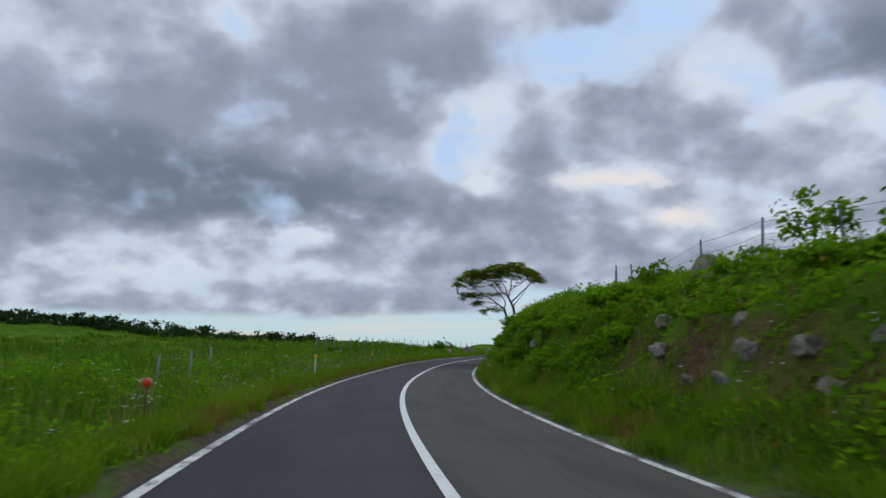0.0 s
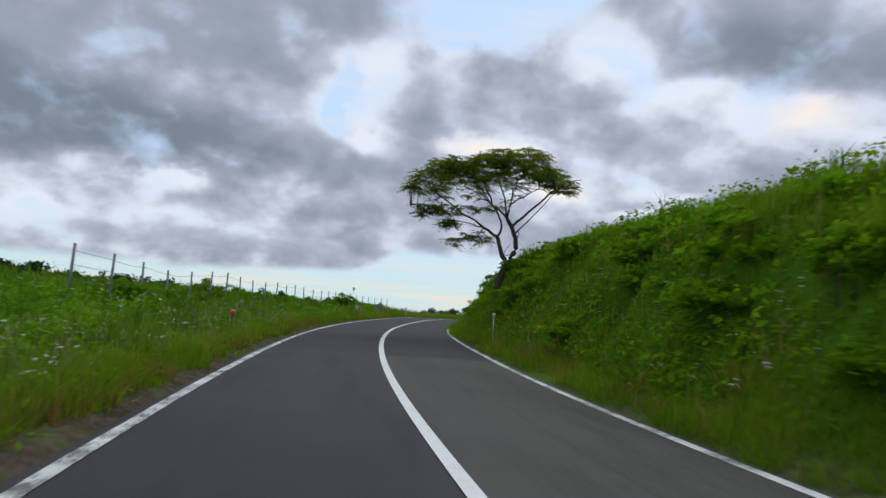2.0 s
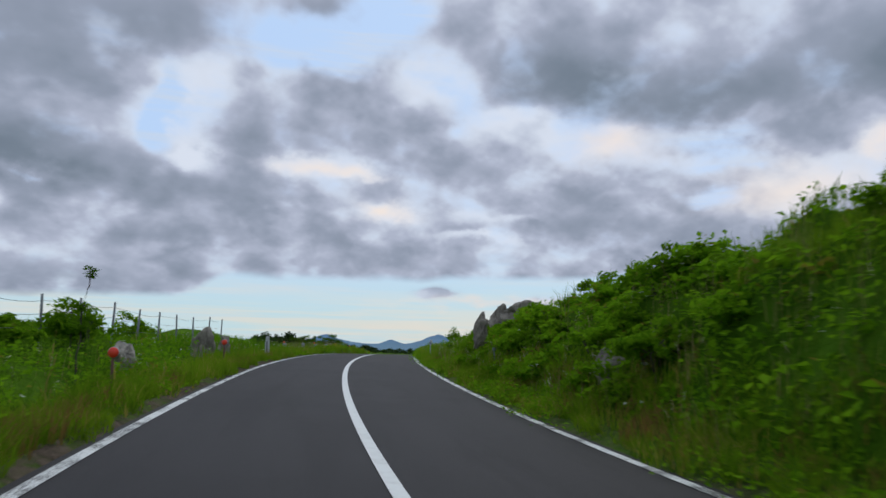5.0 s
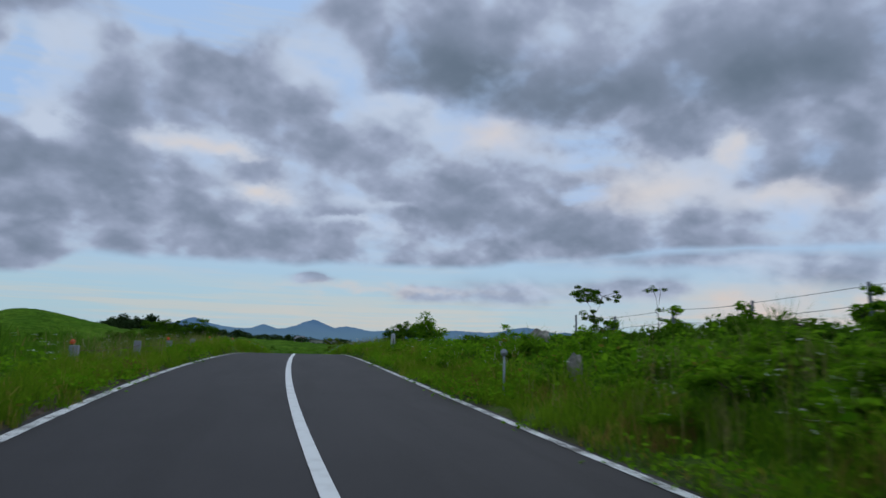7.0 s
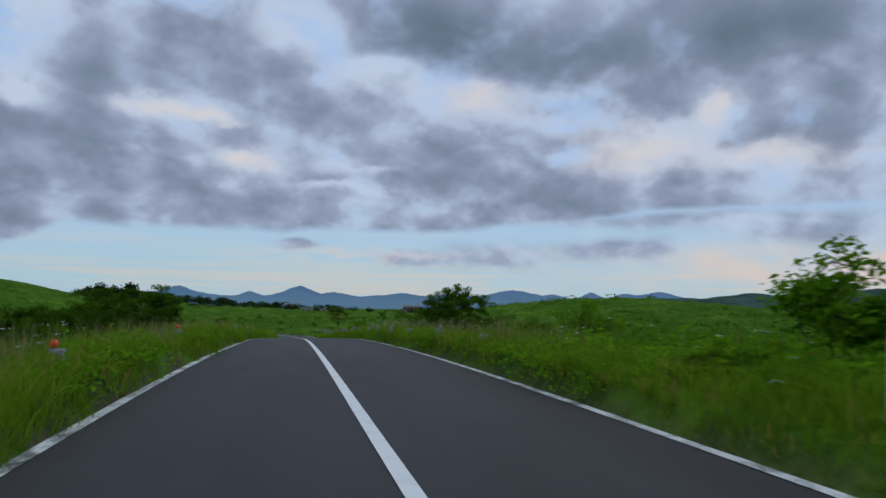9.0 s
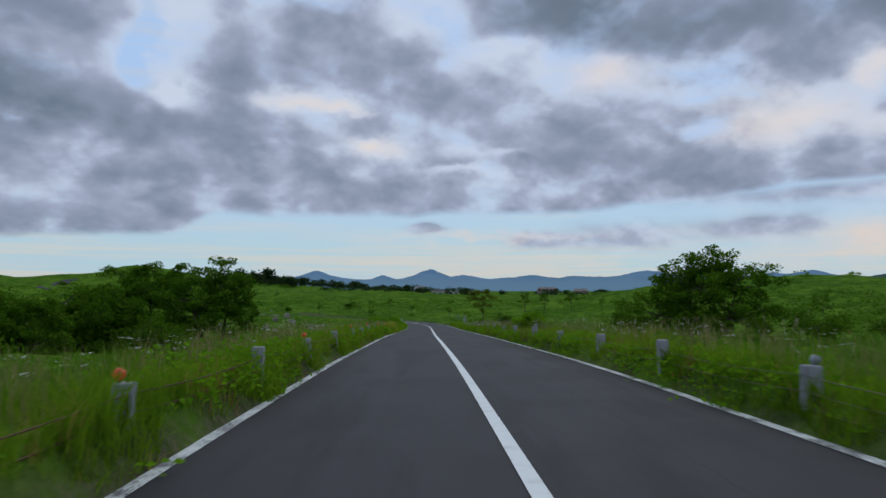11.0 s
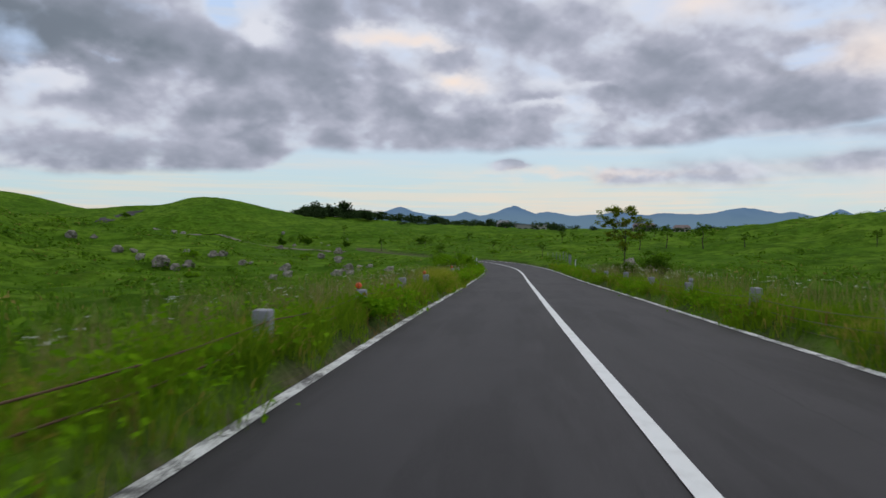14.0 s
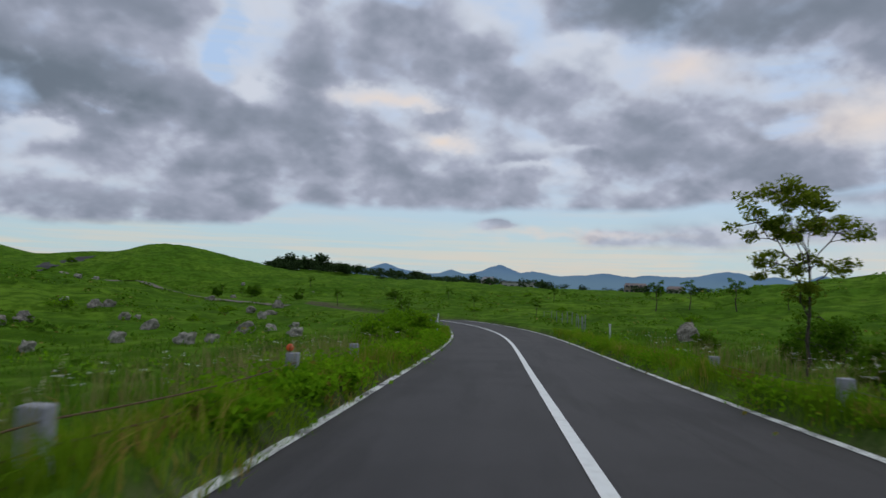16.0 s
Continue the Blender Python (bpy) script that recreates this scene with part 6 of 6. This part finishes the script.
# ---------------------------------------------------------------- far woods, trees and houses
def wood(name, spots, height, width, label, seed, sink=0.0):
    """A far belt of trees as one mesh of leaf clumps."""
    rng = np.random.RandomState(seed)
    V, F, at = [], [], 0
    for x, y in spots:
        p = spot(x, y) - Vector((0, 0, sink))
        h, w = height * rng.uniform(0.65, 1.25), width * rng.uniform(0.7, 1.2)
        for i in range(12):
            d = rng.normal(0, 1, 3)
            d /= np.linalg.norm(d)
            c = np.array(p) + [d[0] * w * 0.38, d[1] * w * 0.38, h * 0.58 + d[2] * h * 0.36]
            q = rng.normal(0, 1, (20, 3)) * [w * 0.13, w * 0.13, h * 0.10] + c
            vv, ff = leaves(q, 1.2 * h / 6, rng, 0.4, 0.2, 0.8)
            V.append(vv)
            F.append(ff + at)
            at += len(vv)
    tagged(new(name, fast_mesh(name, np.concatenate(V), [np.concatenate(F)], [LEAF_FAR])), label, "woodland", kind="stuff")


def ray_spots(x0, y0, az0, az1, d0, d1, count, seed):
    rng = np.random.RandomState(seed)
    out = []
    for i in range(count):
        a = radians(az0 + (az1 - az0) * (i + rng.uniform(-0.6, 0.6)) / max(1, count - 1))
        d = rng.uniform(d0, d1)
        out.append((x0 + math.sin(a) * d, y0 + math.cos(a) * d))
    return out


wood("woodland", ray_spots(-1, 5, -30, 1, 280, 330, 130, 1), 5.0, 8, "dark woodland along the crest of a hill", 1, 1.1)
wood("woodland", ray_spots(63, 160, 15.6, 22, 425, 465, 44, 2), 4.6, 8, "dark belt of trees on a far ridge", 2)
wood("woodland", ray_spots(66, 165, 15.4, 19.6, 430, 455, 26, 21), 7.5, 9, "dark knoll of taller trees on a far ridge", 21)
wood("woodland", ray_spots(63, 160, 20, 32, 440, 480, 60, 12), 4.6, 8, "dark belt of trees on a far ridge", 12)
wood("woodland", ray_spots(63, 160, 24, 37, 340, 420, 26, 3), 3.0, 6, "dark trees round the far houses", 3)
wood("woodland", [(243, 414), (250, 412), (262, 421), (268, 430), (234, 425), (228, 430), (342, 445), (347, 448), (354, 446), (360, 446), (366, 443), (372, 440), (378, 438), (236, 432), (239, 430), (256, 417), (259, 424), (265, 426), (343, 452), (349, 453), (361, 450), (338, 448), (366, 449), (380, 444), (385, 440)], 3.0, 4.8, "low dark trees before the far houses", 8)
wood("woodland", ray_spots(63, 160, 36, 52, 430, 470, 16, 4), 3.2, 6, "dark belt of trees behind the far houses", 4)
wood("woodland", ray_spots(63, 160, 48, 54, 185, 215, 16, 5), 3.0, 6, "dark thicket at the foot of a hill", 5)

MID = tree("meadow_tree", spot(140.8, 241.1), "slim dark green tree standing in the meadow", 120, 4.4, 2.6, LEAF_TREE, group="trees in the meadow", clusters=30, per=40, leaf=0.2, clear=0.12, ball=0.42)
for x, y, k in ((143.5, 238.0, 0.9), (147.5, 234.0, 1.0), (152.0, 230.0, 0.6), (116.1, 348.9, 0.9), (118.1, 318.7, 0.6), (150.8, 209.1, 0.55), (126, 262, 0.5), (131, 300, 0.7), (108, 330, 0.6), (170, 300, 0.9), (160, 330, 0.8), (182, 280, 0.7), (98, 300, 0.5), (140, 380, 0.8), (205, 340, 0.8), (125, 285, 0.5), (112, 255, 0.45), (104, 240, 0.5), (118, 236, 0.5), (110, 275, 0.6)):
    copy_thing(MID, Matrix.Translation(spot(x, y)) @ Matrix.Rotation(x, 4, "Z") @ Matrix.Diagonal((k * 1.1, k * 1.1, k, 1)))
tree("umbrella_tree", spot(113.3, 165.3), "small dark flat-topped tree on a low hill", 121, 2.6, 3.0, LEAF_TREE, clusters=30, per=45, leaf=0.14, clear=0.3, ball=0.3, lobes=[(-0.25, 0, 0.8, 0.25), (0.25, 0, 0.85, 0.25), (0, 0.1, 0.75, 0.25), (0.3, -0.1, 0.5, 0.2)])
for i in range(90):
    rng = np.random.RandomState(900 + i)
    s, lat = rng.uniform(150, 420), rng.choice([-1, 1]) * rng.uniform(12, 120)
    if i == 0:
        TUSSOCK = bush(place(s, lat), 130, 0.8, 1.8, "low dark shrub in the meadow", LEAF_BUSH, "low shrubs in the meadow", leaf=0.16, per=26, clusters=20)
    else:
        p = place(s, lat)
        k = rng.uniform(0.6, 1.5)
        copy_thing(TUSSOCK, Matrix.Translation(p) @ Matrix.Rotation(i, 4, "Z") @ Matrix.Diagonal((k * 1.2, k * 1.2, k * 0.8, 1)))

WALL_WHITE = make_plain("pale rendered wall", (0.42, 0.41, 0.38), 0.85, 0, 0.25, 2)
WALL_TAN = make_plain("tan rendered wall", (0.27, 0.22, 0.18), 0.85, 0, 0.25, 2)
ROOF_GREY = make_plain("grey roofing", (0.16, 0.17, 0.19), 0.7, 0, 0.3, 3)
ROOF_RED = make_plain("reddish brown roofing", (0.13, 0.095, 0.09), 0.75, 0, 0.3, 3)
GLASS = make_plain("dark window glass", (0.03, 0.04, 0.05), 0.12, 0, 0.0, 3)


def house(x, y, w, d, h, storeys, wall, roof, turn, label, flat=True):
    e = thing("house", spot(x, y) - Vector((0, 0, 0.9)), label, "house", "far houses on the plateau", turn)
    body = box_bm(w, d, h, 0.03)
    part("wall", bm_mesh("wall", body, [wall], False), e)
    if flat:
        r = part("roof", bm_mesh("roof", box_bm(w + 0.8, d + 0.8, 0.35, 0.04), [roof], False), e)
        r.location = (0, 0, h)
    else:
        bm = bmesh.new()
        hw, hd = w / 2 + 0.5, d / 2 + 0.5
        vs = [bm.verts.new(q) for q in ((-hw, -hd, h), (hw, -hd, h), (hw, hd, h), (-hw, hd, h), (-hw + 1.2, 0, h + 1.7), (hw - 1.2, 0, h + 1.7))]
        for f in ((0, 1, 5, 4), (2, 3, 4, 5), (1, 2, 5), (3, 0, 4), (3, 2, 1, 0)):
            bm.faces.new([vs[i] for i in f])
        part("roof", bm_mesh("roof", bm, [roof], False), e)
    pane = bm_mesh("window", box_bm(1.5, 0.08, 1.1, 0.02), [GLASS], False)
    n = int(w // 2.4)
    for k in range(storeys):
        for i in range(n):
            o = part("window", pane, e)
            o.location = (-w / 2 + (i + 0.5) * w / n, -d / 2 - 0.02, 0.9 + k * 2.8)
    return e


house(249, 428, 14, 7, 3.3, 1, WALL_WHITE, ROOF_GREY, radians(-25), "long low white house with a flat grey roof")
house(240, 437, 6, 5, 2.8, 1, WALL_TAN, ROOF_GREY, radians(-25), "small tan house with a hipped grey roof", False)
house(352, 462, 12, 7, 4.2, 2, WALL_TAN, ROOF_RED, radians(-40), "two-storey tan house with reddish brown roof", False)
house(372, 452, 9, 6, 3.0, 1, WALL_WHITE, ROOF_RED, radians(-40), "low pale house with reddish brown roof", False)


def lane(name, points, width, mat, label, lift=0.12):
    """A far strip of road lying on the land."""
    p = np.array(points, float)
    t = np.linspace(0, len(p) - 1, 40)
    xs, ys = np.interp(t, np.arange(len(p)), p[:, 0]), np.interp(t, np.arange(len(p)), p[:, 1])
    d = np.stack([np.gradient(xs), np.gradient(ys)], 1)
    d /= np.linalg.norm(d, axis=1, keepdims=True)
    rows = []
    for x, y, (dx, dy) in zip(xs, ys, d):
        for k in (-0.5, -0.17, 0.17, 0.5):
            q = spot(x + dy * k * width, y - dx * k * width)
            rows.append((q.x, q.y, q.z + lift))
    me = mesh_of(name, rows, grid_faces(40, 4), [mat], [(0, 0)] * len(rows))
    shade_smooth(me)
    return tagged(new(name, me), label, "road", kind="structure")


PALE_TRACK = make_plain("pale gravel track", (0.13, 0.115, 0.085), 0.95, 0, 0.3, 1)
lane("road_far", [(58, 428), (63, 433), (67, 440), (70, 447), (73, 454), (78, 463), (84, 472)], 5.0, ASPHALT, "far grey road climbing over a hill", 0.25)
lane("far_lane", [(78, 300), (86, 289), (92, 283), (97, 276), (100, 268)], 1.8, PALE_TRACK, "pale track crossing the meadow")
